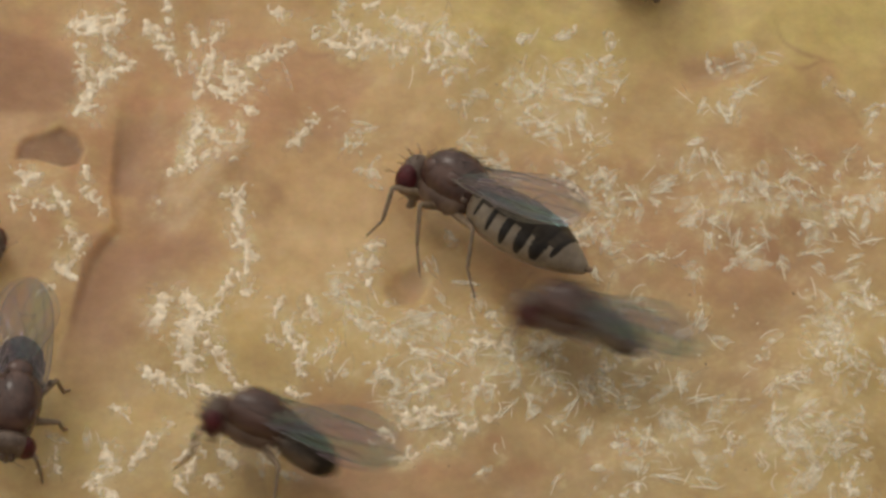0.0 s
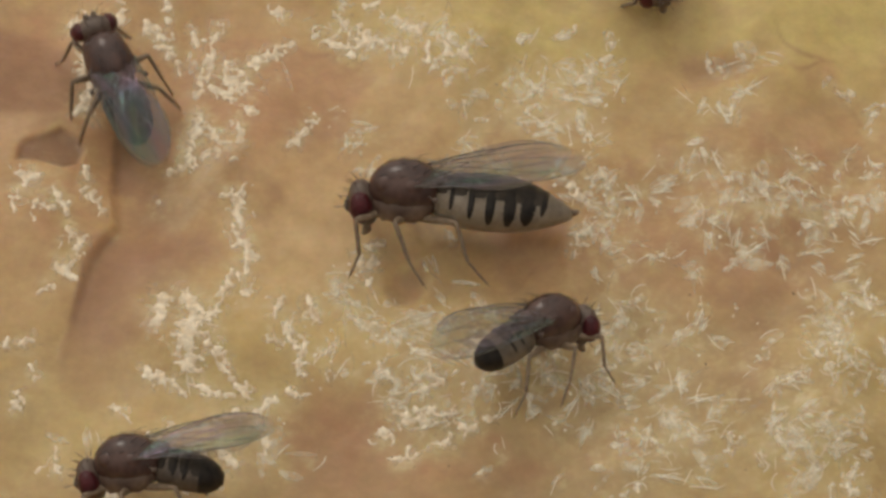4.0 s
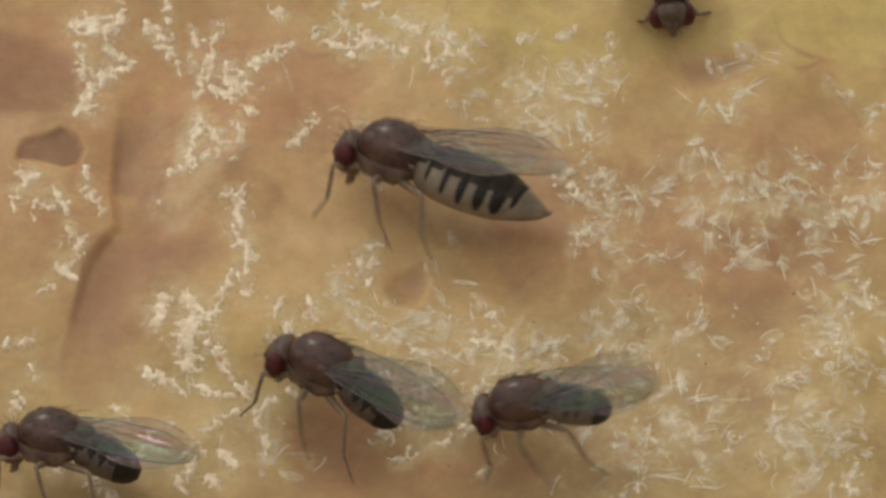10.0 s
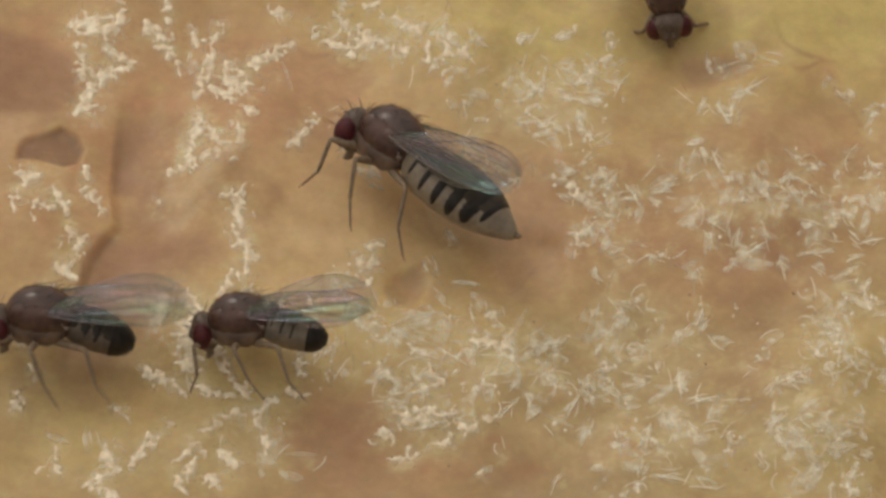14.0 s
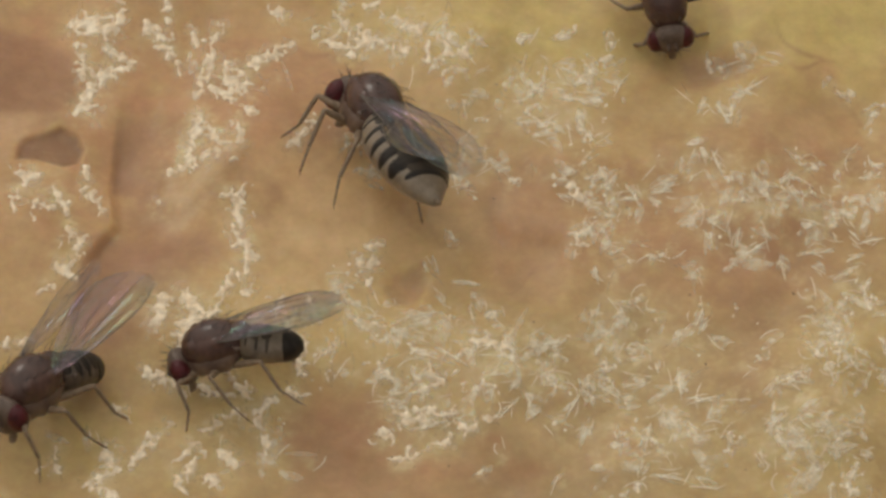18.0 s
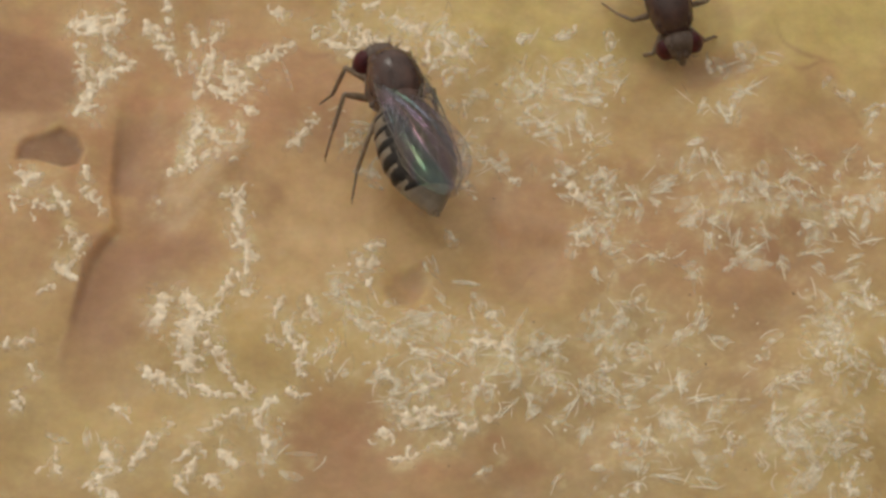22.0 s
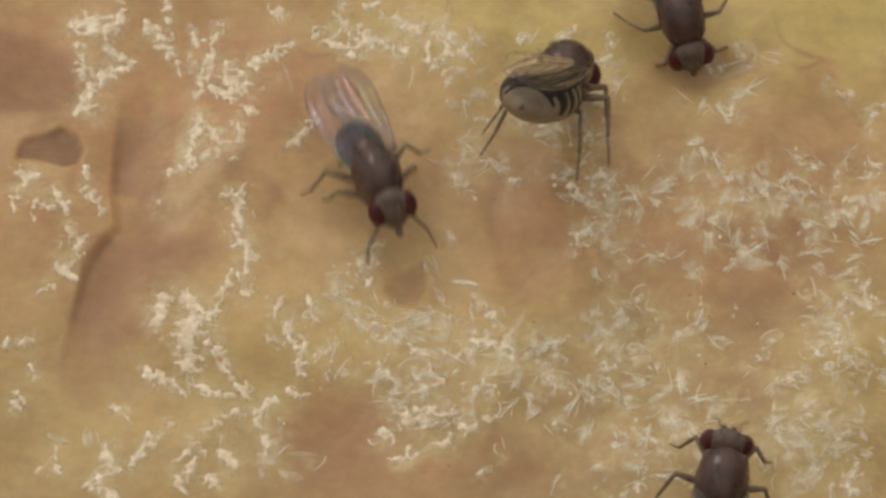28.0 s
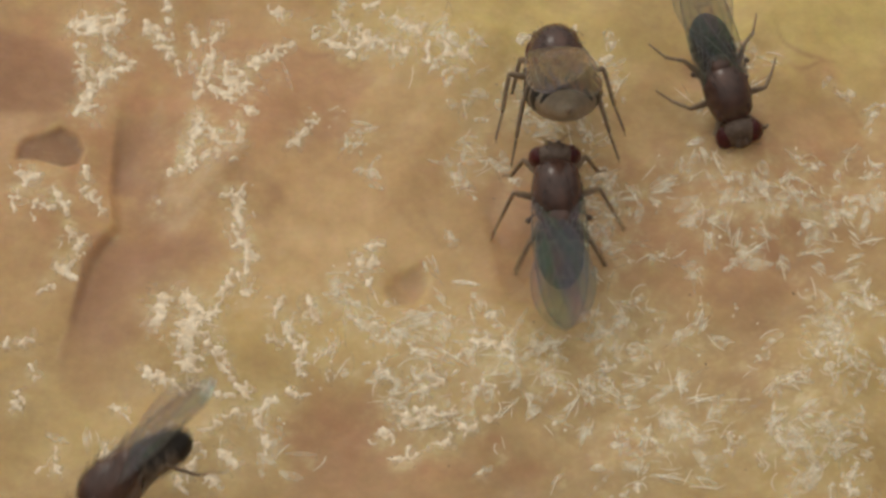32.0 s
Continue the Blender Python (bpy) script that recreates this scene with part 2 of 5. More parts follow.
BROWN = [(1200, 720, 330, 150, 0, 0.24), (1130, 370, 240, 130, 0, 0.24), (1090, 810, 150, 80, 0, 0.26), (1480, 420, 90, 110, 0, 0.15), (1390, 440, 240, 170, 0, 0.46), (1010, 730, 230, 110, 0, 0.24), (40, 130, 80, 90, 0, 0.3), (600, 790, 80, 60, 0, 0.3), (870, 330, 12, 120, 3, 0.35), (90, 400, 70, 50, 0, 0.2), (550, 92, 60, 5, 15, 0.5), (1420, 90, 60, 5, 38, 0.5),
         (1500, 170, 50, 8, 40, 0.35), (1420, 122, 60, 5, -6, 0.4), (1150, 250, 40, 5, 55, 0.35), (470, 360, 14, 60, -20, 0.3), (930, 490, 60, 6, -25, 0.4)]
PALE = [(590, 430, 230, 150, 0, 0.7), (760, 200, 200, 90, 0, 0.4), (330, 330, 90, 90, 0, 0.3)]
OLIVE = [(1180, 650, 330, 170, 0, 0.7), (640, 850, 330, 80, 0, 0.7), (1000, 840, 320, 110, 0, 0.85), (280, 860, 200, 60, 0, 0.4), (1300, 250, 160, 80, 0, 0.4), (60, 720, 120, 90, 0, 0.4)]
COLOURS = ((YELLOW, (0.595, 0.48, 0.17)), (OLIVE, (0.44, 0.335, 0.155)), (PINK, (0.515, 0.285, 0.145)), (PALE, (0.635, 0.45, 0.225)), (BROWN, (0.31, 0.165, 0.08)))


# where finer flakes lie thick: X, Y, half-widths, how many
DRIFTS = [(1440, 780, 150, 110, 210), (1500, 570, 90, 90, 150), (1120, 600, 120, 80, 110), (1080, 400, 60, 110, 110), (1150, 790, 160, 90, 170), (900, 640, 130, 70, 170),
          (760, 690, 110, 80, 110), (560, 560, 110, 70, 90), (950, 190, 120, 60, 110), (800, 90, 160, 60, 70), (1320, 360, 150, 90, 130), (700, 590, 110, 50, 70),
          (1480, 330, 90, 70, 70), (1030, 150, 70, 70, 50), (340, 590, 90, 70, 60), (420, 780, 120, 70, 60), (660, 60, 120, 50, 50)]
# clean-edged patches, darker or paler than the flesh round them: colour, softness, strength, outline
PATCHES = [((0.36, 0.20, 0.105), 14, 0.85, [(-200, 30), (60, 60), (120, 95), (142, 140), (130, 185), (95, 203), (-200, 205)]),
           ((0.52, 0.35, 0.19), 8, 0.6, [(-200, 207), (100, 200), (118, 205), (60, 245), (22, 300), (-200, 310)]),
           ((0.47, 0.27, 0.14), 16, 0.7, [(370, 55), (500, 75), (600, 104), (660, 130), (600, 260), (420, 260), (320, 150)]),
           # the lit rim of the west cliff, its highlight painted into the colour
           ((0.60, 0.45, 0.24), 4, 0.6, [(108, 640), (98, 630), (122, 560), (138, 490), (158, 470), (205, 412), (210, 418), (160, 486), (136, 570)]),
           ((0.62, 0.49, 0.24), 5, 0.6, [(58, 248), (108, 212), (112, 220), (64, 254)]),
           ((0.62, 0.45, 0.26), 9, 0.7, [(294, 306), (340, 292), (396, 264), (440, 268), (420, 300), (372, 360), (312, 412), (286, 420), (276, 350)]),
           # darker brown over three of the edged hollows
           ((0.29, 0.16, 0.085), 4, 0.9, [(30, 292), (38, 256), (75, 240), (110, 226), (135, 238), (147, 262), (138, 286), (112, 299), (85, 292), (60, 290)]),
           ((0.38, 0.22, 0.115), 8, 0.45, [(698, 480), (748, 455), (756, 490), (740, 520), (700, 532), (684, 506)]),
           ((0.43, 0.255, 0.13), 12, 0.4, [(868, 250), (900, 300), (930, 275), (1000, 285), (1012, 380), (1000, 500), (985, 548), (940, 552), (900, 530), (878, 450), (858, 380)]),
           ((0.40, 0.24, 0.125), 44, 0.6, [(530, 760), (600, 705), (652, 705), (668, 740), (640, 790), (690, 830), (780, 842), (900, 840), (980, 900), (500, 1000)]),
           ((0.41, 0.255, 0.13), 28, 0.5, [(1265, 480), (1330, 500), (1395, 470), (1395, 350), (1445, 315), (1445, 450), (1395, 560), (1340, 720), (1290, 700), (1300, 600)]),
           ((0.42, 0.255, 0.14), 14, 0.7, [(1205, 95), (1335, 92), (1335, 125), (1225, 155)])]

# darker brown with one sharp edge that fades away from it: colour, strength, outline, softness, then the middle and
# half-widths of the fade
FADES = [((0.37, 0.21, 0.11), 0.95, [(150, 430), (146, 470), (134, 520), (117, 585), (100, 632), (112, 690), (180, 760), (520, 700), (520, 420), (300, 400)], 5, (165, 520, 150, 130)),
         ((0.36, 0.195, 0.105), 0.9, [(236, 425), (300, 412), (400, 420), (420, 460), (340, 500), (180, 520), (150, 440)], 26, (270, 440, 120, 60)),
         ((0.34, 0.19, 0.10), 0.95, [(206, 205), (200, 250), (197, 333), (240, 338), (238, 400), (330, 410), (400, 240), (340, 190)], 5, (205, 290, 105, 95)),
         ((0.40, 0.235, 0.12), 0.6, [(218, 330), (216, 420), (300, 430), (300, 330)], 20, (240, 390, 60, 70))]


# crusts: from, to, width
CRUST_NW = [(150, 42, 192, 46, 26), (216, 8, 208, 45, 9), (122, 45, 142, 62, 7), (140, 78, 151, 104, 7), (188, 92, 214, 106, 8), (150, 130, 194, 134, 15), (196, 130, 240, 108, 7),
            (158, 155, 150, 186, 12), (138, 194, 172, 192, 11), (164, 202, 168, 222, 5), (264, 44, 258, 62, 9), (276, 56, 297, 96, 13), (294, 0, 301, 52, 5), (301, 60, 317, 126, 6),
            (338, 45, 350, 78, 7), (389, 45, 381, 70, 10), (368, 96, 346, 172, 6), (377, 92, 370, 150, 6)]
CRUST_N = [(372, 156, 424, 184, 7), (400, 112, 396, 140, 7), (402, 134, 430, 150, 24), (438, 116, 500, 88, 10), (486, 94, 514, 78, 6), (352, 206, 326, 290, 14), (358, 222, 416, 276, 11),
           (300, 306, 384, 268, 9), (414, 210, 427, 250, 8), (440, 192, 450, 196, 7), (538, 235, 517, 260, 10), (490, 20, 500, 30, 10), (545, 215, 560, 218, 6), (580, 70, 620, 95, 11),
           (630, 70, 668, 72, 15), (600, 40, 630, 50, 10), (720, 45, 745, 52, 12), (705, 85, 720, 90, 14)]
CRUST_W = [(38, 304, 62, 318, 14), (20, 350, 46, 353, 7), (56, 357, 98, 364, 9), (97, 335, 118, 380, 5), (150, 298, 156, 350, 8), (160, 345, 184, 372, 8), (116, 406, 150, 430, 10),
           (142, 434, 126, 478, 8), (98, 470, 130, 490, 8), (68, 520, 104, 500, 5), (396, 342, 430, 344, 6), (420, 350, 425, 402, 9), (414, 402, 440, 450, 11), (440, 446, 434, 490, 13),
           (384, 548, 412, 482, 7), (270, 360, 284, 362, 6), (292, 524, 272, 572, 15), (328, 524, 346, 556, 16)]
CRUST_SW = [(352, 556, 318, 590, 20), (384, 550, 336, 578, 12), (330, 585, 336, 642, 20), (360, 588, 402, 642, 12), (328, 640, 342, 655, 10), (384, 640, 440, 700, 8), (262, 662, 288, 676, 13),
            (298, 670, 326, 700, 6), (334, 680, 366, 686, 6), (358, 697, 412, 701, 4), (30, 698, 24, 726, 11), (10, 612, 58, 604, 8), (55, 648, 62, 666, 8), (198, 722, 216, 722, 9),
            (300, 750, 232, 820, 8), (196, 784, 190, 816, 13), (150, 856, 206, 834, 9), (160, 858, 204, 882, 8)]
CRUST_S = [(94, 816, 98, 836, 10), (358, 762, 422, 730, 8), (430, 740, 486, 708, 9), (456, 740, 476, 790, 9), (326, 798, 350, 784, 8), (346, 818, 324, 852, 9), (394, 798, 412, 822, 13),
           (370, 846, 382, 850, 9), (310, 840, 316, 856, 8), (500, 520, 484, 562, 8), (504, 578, 524, 612, 10), (476, 600, 502, 610, 8), (542, 608, 530, 652, 7), (528, 650, 536, 668, 9),
           (514, 694, 526, 696, 10), (578, 655, 580, 668, 8), (683, 652, 686, 668, 8), (545, 532, 562, 570, 10)]
CRUST_MID = [(625, 455, 660, 468, 12), (630, 490, 656, 498, 10), (655, 440, 672, 436, 9), (430, 520, 450, 515, 7), (700, 735, 745, 748, 11), (735, 726, 800, 735, 7), (800, 765, 838, 754, 9),
             (690, 815, 740, 806, 7), (660, 770, 690, 765, 7), (770, 790, 800, 784, 10), (840, 600, 900, 615, 9), (760, 660, 780, 680, 9), (860, 740, 882, 736, 8), (1000, 320, 1030, 350, 8),
             (780, 70, 798, 90, 10), (820, 85, 826, 100, 8), (760, 75, 752, 115, 6), (1016, 415, 1030, 430, 9)]
# scales and fibres: from, to, width, bend
SCALES_E = [(1150, 330, 1200, 312, 16, 0.3), (1150, 340, 1190, 336, 12, 0), (1106, 325, 1128, 352, 9, 0.2), (1090, 352, 1130, 350, 8, 0), (1240, 255, 1250, 290, 10, 0), (1258, 262, 1278, 310, 9, 0.2),
            (1234, 200, 1250, 170, 9, 0), (1268, 180, 1290, 215, 14, 0), (1290, 175, 1360, 135, 8, 0), (1330, 300, 1350, 330, 12, 0.2), (1380, 325, 1400, 305, 12, 0), (1250, 385, 1285, 408, 9, 0),
            (1300, 440, 1310, 400, 9, 0), (1320, 450, 1360, 425, 8, 0.3), (1380, 450, 1390, 490, 22, 0)]
SCALES_SE = [(1410, 450, 1476, 444, 8, 0.1), (1440, 470, 1462, 482, 12, 0), (1500, 405, 1522, 430, 6, 0.4), (1520, 430, 1566, 420, 7, 0), (1500, 460, 1530, 450, 8, 0), (1300, 545, 1308, 548, 10, 3.0),
             (1230, 575, 1244, 545, 14, 0), (1235, 590, 1255, 562, 7, 0), (1100, 540, 1110, 580, 12, 0), (1052, 470, 1060, 500, 10, 0), (1054, 560, 1060, 538, 6, 0), (1382, 668, 1436, 676, 13, 0),
             (1100, 680, 1150, 672, 18, 0), (1200, 650, 1206, 705, 12, 0), (1215, 715, 1282, 700, 8, 0.3)]
SCALES_S = [(1352, 762, 1390, 730, 7, -0.4), (1390, 756, 1424, 776, 7, 0), (1500, 630, 1520, 650, 14, 0), (1510, 612, 1540, 632, 8, 0), (1140, 800, 1152, 745, 16, 0), (1520, 800, 1545, 806, 14, 0),
            (1130, 842, 1150, 822, 14, 2.0), (1150, 840, 1220, 852, 8, 0.2), (1220, 858, 1270, 864, 9, 0), (690, 572, 780, 552, 14, 0.5), (730, 620, 780, 632, 14, 0), (770, 615, 830, 650, 6, 0.3),
            (900, 690, 920, 668, 14, 0), (930, 740, 960, 720, 18, 0), (960, 660, 985, 680, 14, 0)]
SCALES_MID = [(880, 740, 920, 700, 8, 0), (930, 690, 945, 740, 7, 0), (1000, 740, 1028, 695, 8, 0), (960, 612, 1005, 602, 10, 0.4), (830, 620, 880, 605, 9, 0.3), (890, 590, 910, 620, 8, 0),
              (800, 500, 850, 505, 6, 0.6), (765, 450, 775, 485, 8, 0.4), (770, 520, 790, 540, 12, 0), (830, 540, 840, 570, 12, 0), (1060, 680, 1100, 705, 10, 0), (1160, 640, 1165, 660, 6, 0),
              (980, 220, 1000, 232, 14, 0), (940, 240, 985, 235, 9, 0), (1030, 120, 1050, 122, 7, 0)]
DUSTING = [(180, 120, 70, 100, 40), (400, 150, 90, 110, 40), (120, 400, 80, 110, 30), (200, 780, 150, 80, 50), (640, 240, 60, 60, 26), (830, 290, 40, 70, 30),
           (1340, 200, 200, 120, 40), (1250, 480, 120, 60, 50), (960, 300, 70, 50, 24), (1420, 130, 140, 90, 20), (800, 450, 120, 60, 30)]
CRUSTS = (CRUST_NW, CRUST_N, CRUST_W, CRUST_SW, CRUST_S, CRUST_MID)


# a cloudy dried film besides: the same
CLOUDS = [(350, 260, 70, 60, 90), (340, 340, 80, 60, 70), (160, 190, 60, 60, 60), (430, 130, 60, 40, 90), (170, 50, 50, 40, 90), (430, 440, 30, 60, 80),
          (340, 570, 80, 80, 120), (460, 750, 60, 60, 90), (260, 800, 70, 50, 70), (1280, 190, 50, 40, 80), (80, 340, 60, 50, 70), (640, 470, 50, 40, 90), (1380, 660, 160, 120, 60)]


# places of the loose tufts: X, Y, way
TUFTS, _r = [], random.Random(8)
for _areas in (DRIFTS, DUSTING):
    for _cx, _cy, _wx, _wy, _n in _areas:
        _main = _r.uniform(-0.6, 0.6)
        TUFTS += [(_cx + _r.gauss(0, 0.62) * _wx, _cy + _r.gauss(0, 0.62) * _wy, _main + _r.gauss(0, 1.0)) for _ in range(max(2, _n // 3))]
# bare hollows that nothing lies in: X, Y, half-widths
BARE = [(85, 265, 75, 50), (215, 290, 40, 100), (180, 560, 75, 150), (720, 495, 36, 46), (930, 480, 68, 80), (1330, 530, 80, 60), (620, 770, 75, 70), (1100, 280, 40, 45), (1420, 220, 110, 50)]
TUFTS = [_t for _k, _t in enumerate(TUFTS) if all(((_t[0] - _x) / _w) ** 2 + ((_t[1] - _y) / _h) ** 2 > 1 for _x, _y, _w, _h in BARE) and (_t[0] > 480 or _k % 5 == 0)]


def veil_round(X, Y):
    """How thick the dried film lies round crusts and tufts."""
    thick = np.zeros((251, 368))
    gx, gy = np.meshgrid(np.arange(LX, LX + 368 * STEP, STEP), np.arange(LY, LY + 251 * STEP, STEP))
    spots = [(x, y, 15.0, 0.62) for x, y, _ in TUFTS]
    for strokes in CRUSTS:
        for x0, y0, x1, y1, wide in strokes:
            n = 1 + int(math.hypot(x1 - x0, y1 - y0) / 14)
            spots += [(x0 + (x1 - x0) * (k + 0.5) / n, y0 + (y1 - y0) * (k + 0.5) / n, 9.0 + wide * 0.6, 0.75) for k in range(n)]
    for x, y, q, much in spots:
        i, j, k = int((x - LX) / STEP), int((y - LY) / STEP), 7
        a, b, c, d = max(0, j - k), min(251, j + k), max(0, i - k), min(368, i + k)
        if a < b and c < d:
            w = much * np.exp(-((gx[a:b, c:d] - x) ** 2 + (gy[a:b, c:d] - y) ** 2) / (q * q))
            thick[a:b, c:d] = np.maximum(thick[a:b, c:d], w) + 0.25 * np.minimum(thick[a:b, c:d], w)
    i, j = np.clip((X - LX) / STEP, 0, 366), np.clip((Y - LY) / STEP, 0, 249)
    i0, j0 = i.astype(int), j.astype(int)
    i, j = i - i0, j - j0
    return (thick[j0, i0] * (1 - i) + thick[j0, i0 + 1] * i) * (1 - j) + (thick[j0 + 1, i0] * (1 - i) + thick[j0 + 1, i0 + 1] * i) * j


def build_ground():
    """One sheet of fruit, finely divided where the lens looks, coarse towards its rounded edge."""
    fine = np.arange(-6.3, 6.3001, 0.036)
    out = np.array([6.6, 7.2, 8, 9, 10.5, 12, 14, 16, 18.5, 21, 24, 27])
    xs = np.concatenate([-out[::-1], fine, out])
    gx, gy = np.meshgrid(xs, xs)
    gz = height(gx, gy)
    n = len(xs)
    co = np.stack([gx, gy, gz], -1).reshape(-1, 3)
    i = np.arange(n * n).reshape(n, n)
    quads = np.stack([i[:-1, :-1], i[:-1, 1:], i[1:, 1:], i[1:, :-1]], -1).reshape(-1, 4)
    # a skirt and a flat underside give the slice its thickness
    rim = np.concatenate([i[0, :-1], i[:-1, -1], i[-1, :0:-1], i[:0:-1, 0]])
    low = co[rim].copy()
    low[:, 2] = -16
    co = np.concatenate([co, low * MM / MM])
    k = np.arange(len(rim)) + n * n
    side = np.stack([rim, k, np.roll(k, -1), np.roll(rim, -1)], -1)
    me = bpy.data.meshes.new("ground")
    me.from_pydata((co * MM).tolist(), [], quads.tolist() + side.tolist() + [k[::-1].tolist()])
    X, Y = plan_of(co[:, 0], co[:, 1])
    X0, Y0 = X + 1.3 * waves(co[:, 0], co[:, 1], 0.5, 14), Y + 1.3 * waves(co[:, 0], co[:, 1], 0.5, 15)
    X, Y = X + 14 * waves(co[:, 0], co[:, 1], 0.9, 11), Y + 14 * waves(co[:, 0], co[:, 1], 0.8, 12)
    colour = np.tile(np.array((0.505, 0.358, 0.160)), (len(co), 1))
    for blobs, tone in COLOURS:
        w = np.zeros(len(co))
        for cx, cy, wx, wy, turn, much in blobs:
            w = np.maximum(w, much * bell(X, Y, cx, cy, wx, wy, turn))
        w = np.clip(w * (1 + 0.25 * waves(co[:, 0], co[:, 1], 0.6, 13)), 0, 1)[:, None]
        colour = colour * (1 - w) + np.array(tone) * w
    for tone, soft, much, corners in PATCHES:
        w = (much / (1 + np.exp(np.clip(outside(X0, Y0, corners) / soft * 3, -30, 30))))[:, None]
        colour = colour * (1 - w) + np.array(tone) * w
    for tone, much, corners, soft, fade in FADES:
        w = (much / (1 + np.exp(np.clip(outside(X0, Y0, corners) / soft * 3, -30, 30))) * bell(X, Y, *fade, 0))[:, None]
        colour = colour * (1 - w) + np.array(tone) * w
    veil = np.zeros(len(co))
    for cx, cy, wx, wy, n_ in DRIFTS + CLOUDS:
        veil = np.maximum(veil, bell(X, Y, cx, cy, wx * 0.95, wy * 0.95, 0) * min(1.0, n_ / 110))
    veil = np.clip(0.6 * veil + veil_round(X0 + 3 * waves(co[:, 0], co[:, 1], 0.3, 16), Y0 + 3 * waves(co[:, 0], co[:, 1], 0.3, 17)), 0, 1)
    film = me.color_attributes.new("film", "FLOAT_COLOR", "POINT")
    film.data.foreach_set("color", np.concatenate([np.repeat(veil[:, None], 3, 1), np.ones((len(co), 1))], 1).ravel())
    own = me.color_attributes.new("pigment", "FLOAT_COLOR", "POINT")
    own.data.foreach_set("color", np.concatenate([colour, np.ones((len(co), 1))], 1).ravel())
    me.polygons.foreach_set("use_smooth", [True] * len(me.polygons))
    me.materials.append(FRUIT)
    return tagged(new("ground", me), "moist peach and yellow ripe fruit flesh with pale flakes", "fruit flesh", kind="structure")


ground = build_ground()


# ---- mesh tools (all in mm) ----
def mesh_of(bm, material, smooth=True):
    me = bpy.data.meshes.new("mesh")
    bmesh.ops.scale(bm, vec=(MM, MM, MM), verts=bm.verts)
    bmesh.ops.recalc_face_normals(bm, faces=bm.faces)
    bm.to_mesh(me)
    bm.free()
    me.materials.append(material)
    if smooth:
        me.polygons.foreach_set("use_smooth", [True] * len(me.polygons))
    return me


def part(name, me, parent, label="", m=None, kind=""):
    ob = new(name, me)
    ob.parent = parent
    if m is not None:
        ob.matrix_basis = m
    return tagged(ob, label, kind=kind)


def rings(bm, rows, around=20, arc=(0, 2 * math.pi), cap=True):
    """A skin over rings: x, y, z of the middle, half-width, half-height."""
    made, closed = [], arc[1] - arc[0] > 6.28
    for x, y, z, w, h in rows:
        ring = []
        for k in range(around if closed else around + 1):
            a = arc[0] + (arc[1] - arc[0]) * k / around
            ring.append(bm.verts.new((x, y + w * math.cos(a), z + h * math.sin(a))))
        made.append(ring)
    for a, b in zip(made, made[1:]):
        n = len(a)
        for k in range(n if closed else n - 1):
            bm.faces.new((a[k], a[(k + 1) % n], b[(k + 1) % n], b[k]))
    if cap and closed:
        bm.faces.new(made[0][::-1]), bm.faces.new(made[-1])
    return bm


def tube(bm, points, radii, around=7):
    """A round limb along points."""
    pts, made = [Vector(p) for p in points], []
    for k, p in enumerate(pts):
        d = (pts[min(k + 1, len(pts) - 1)] - pts[max(k - 1, 0)]).normalized()
        s = d.orthogonal().normalized()
        t = d.cross(s)
        made.append([bm.verts.new(p + radii[k] * (math.cos(a) * s + math.sin(a) * t)) for a in [6.2832 * q / around for q in range(around)]])
    for a, b in zip(made, made[1:]):
        best = min(range(around), key=lambda o: sum((a[q].co - b[(q + o) % around].co).length for q in range(around)))
        for q in range(around):
            bm.faces.new((a[q], a[(q + 1) % around], b[(q + 1 + best) % around], b[(q + best) % around]))
    bm.faces.new(made[0][::-1]), bm.faces.new(made[-1])
    return bm


def bent(points, n=5):
    """Points along a smooth curve through the given ones."""
    pts = [Vector(p) for p in points]
    ext = [2 * pts[0] - pts[1]] + pts + [2 * pts[-1] - pts[-2]]
    out = []
    for a, b, c, d in zip(ext, ext[1:], ext[2:], ext[3:]):
        for k in range(n):
            t = k / n
            out.append(0.5 * (2 * b + (c - a) * t + (2 * a - 5 * b + 4 * c - d) * t * t + (3 * b - a - 3 * c + d) * t ** 3))
    return out + [pts[-1]]


def ball(bm, place, size, rot=(0, 0, 0), seg=18):
    m = Matrix.LocRotScale(Vector(place), Euler([radians(a) for a in rot]), Vector(size))
    bmesh.ops.create_uvsphere(bm, u_segments=seg, v_segments=seg * 2 // 3, radius=1.0, matrix=m)
    return bm


def hair(bm, root, way, long, thick=0.009, curve=0.25):
    a, w = Vector(root), Vector(way).normalized()
    mid = a + w * long * 0.5 + Vector((0, 0, curve * long * 0.25))
    end = a + w * long + Vector((-curve * long * 0.4, 0, -0.1 * long))
    return tube(bm, (a, mid, end), (thick, thick * 0.7, thick * 0.15), 4)


# ---- the flies: nose along +x, back along +z, the origin in the middle of the thorax ----
def thorax_mesh():
    bm = rings(bmesh.new(), [(0.47, 0, -0.03, 0.06, 0.05), (0.44, 0, -0.02, 0.16, 0.15), (0.36, 0, -0.01, 0.25, 0.245), (0.21, 0, 0.0, 0.322, 0.335),
                             (0.04, 0, 0.0, 0.355, 0.37), (-0.14, 0, -0.01, 0.35, 0.365), (-0.3, 0, -0.03, 0.31, 0.315), (-0.42, 0, -0.06, 0.235, 0.24),
                             (-0.47, 0, -0.08, 0.14, 0.14)], 26)
    for s in (-1, 1):
        ball(bm, (-0.1, s * 0.26, 0.08), (0.17, 0.09, 0.12), seg=16), ball(bm, (0.22, s * 0.21, 0.08), (0.15, 0.1, 0.14), seg=16)
    return mesh_of(bm, CUTICLE)


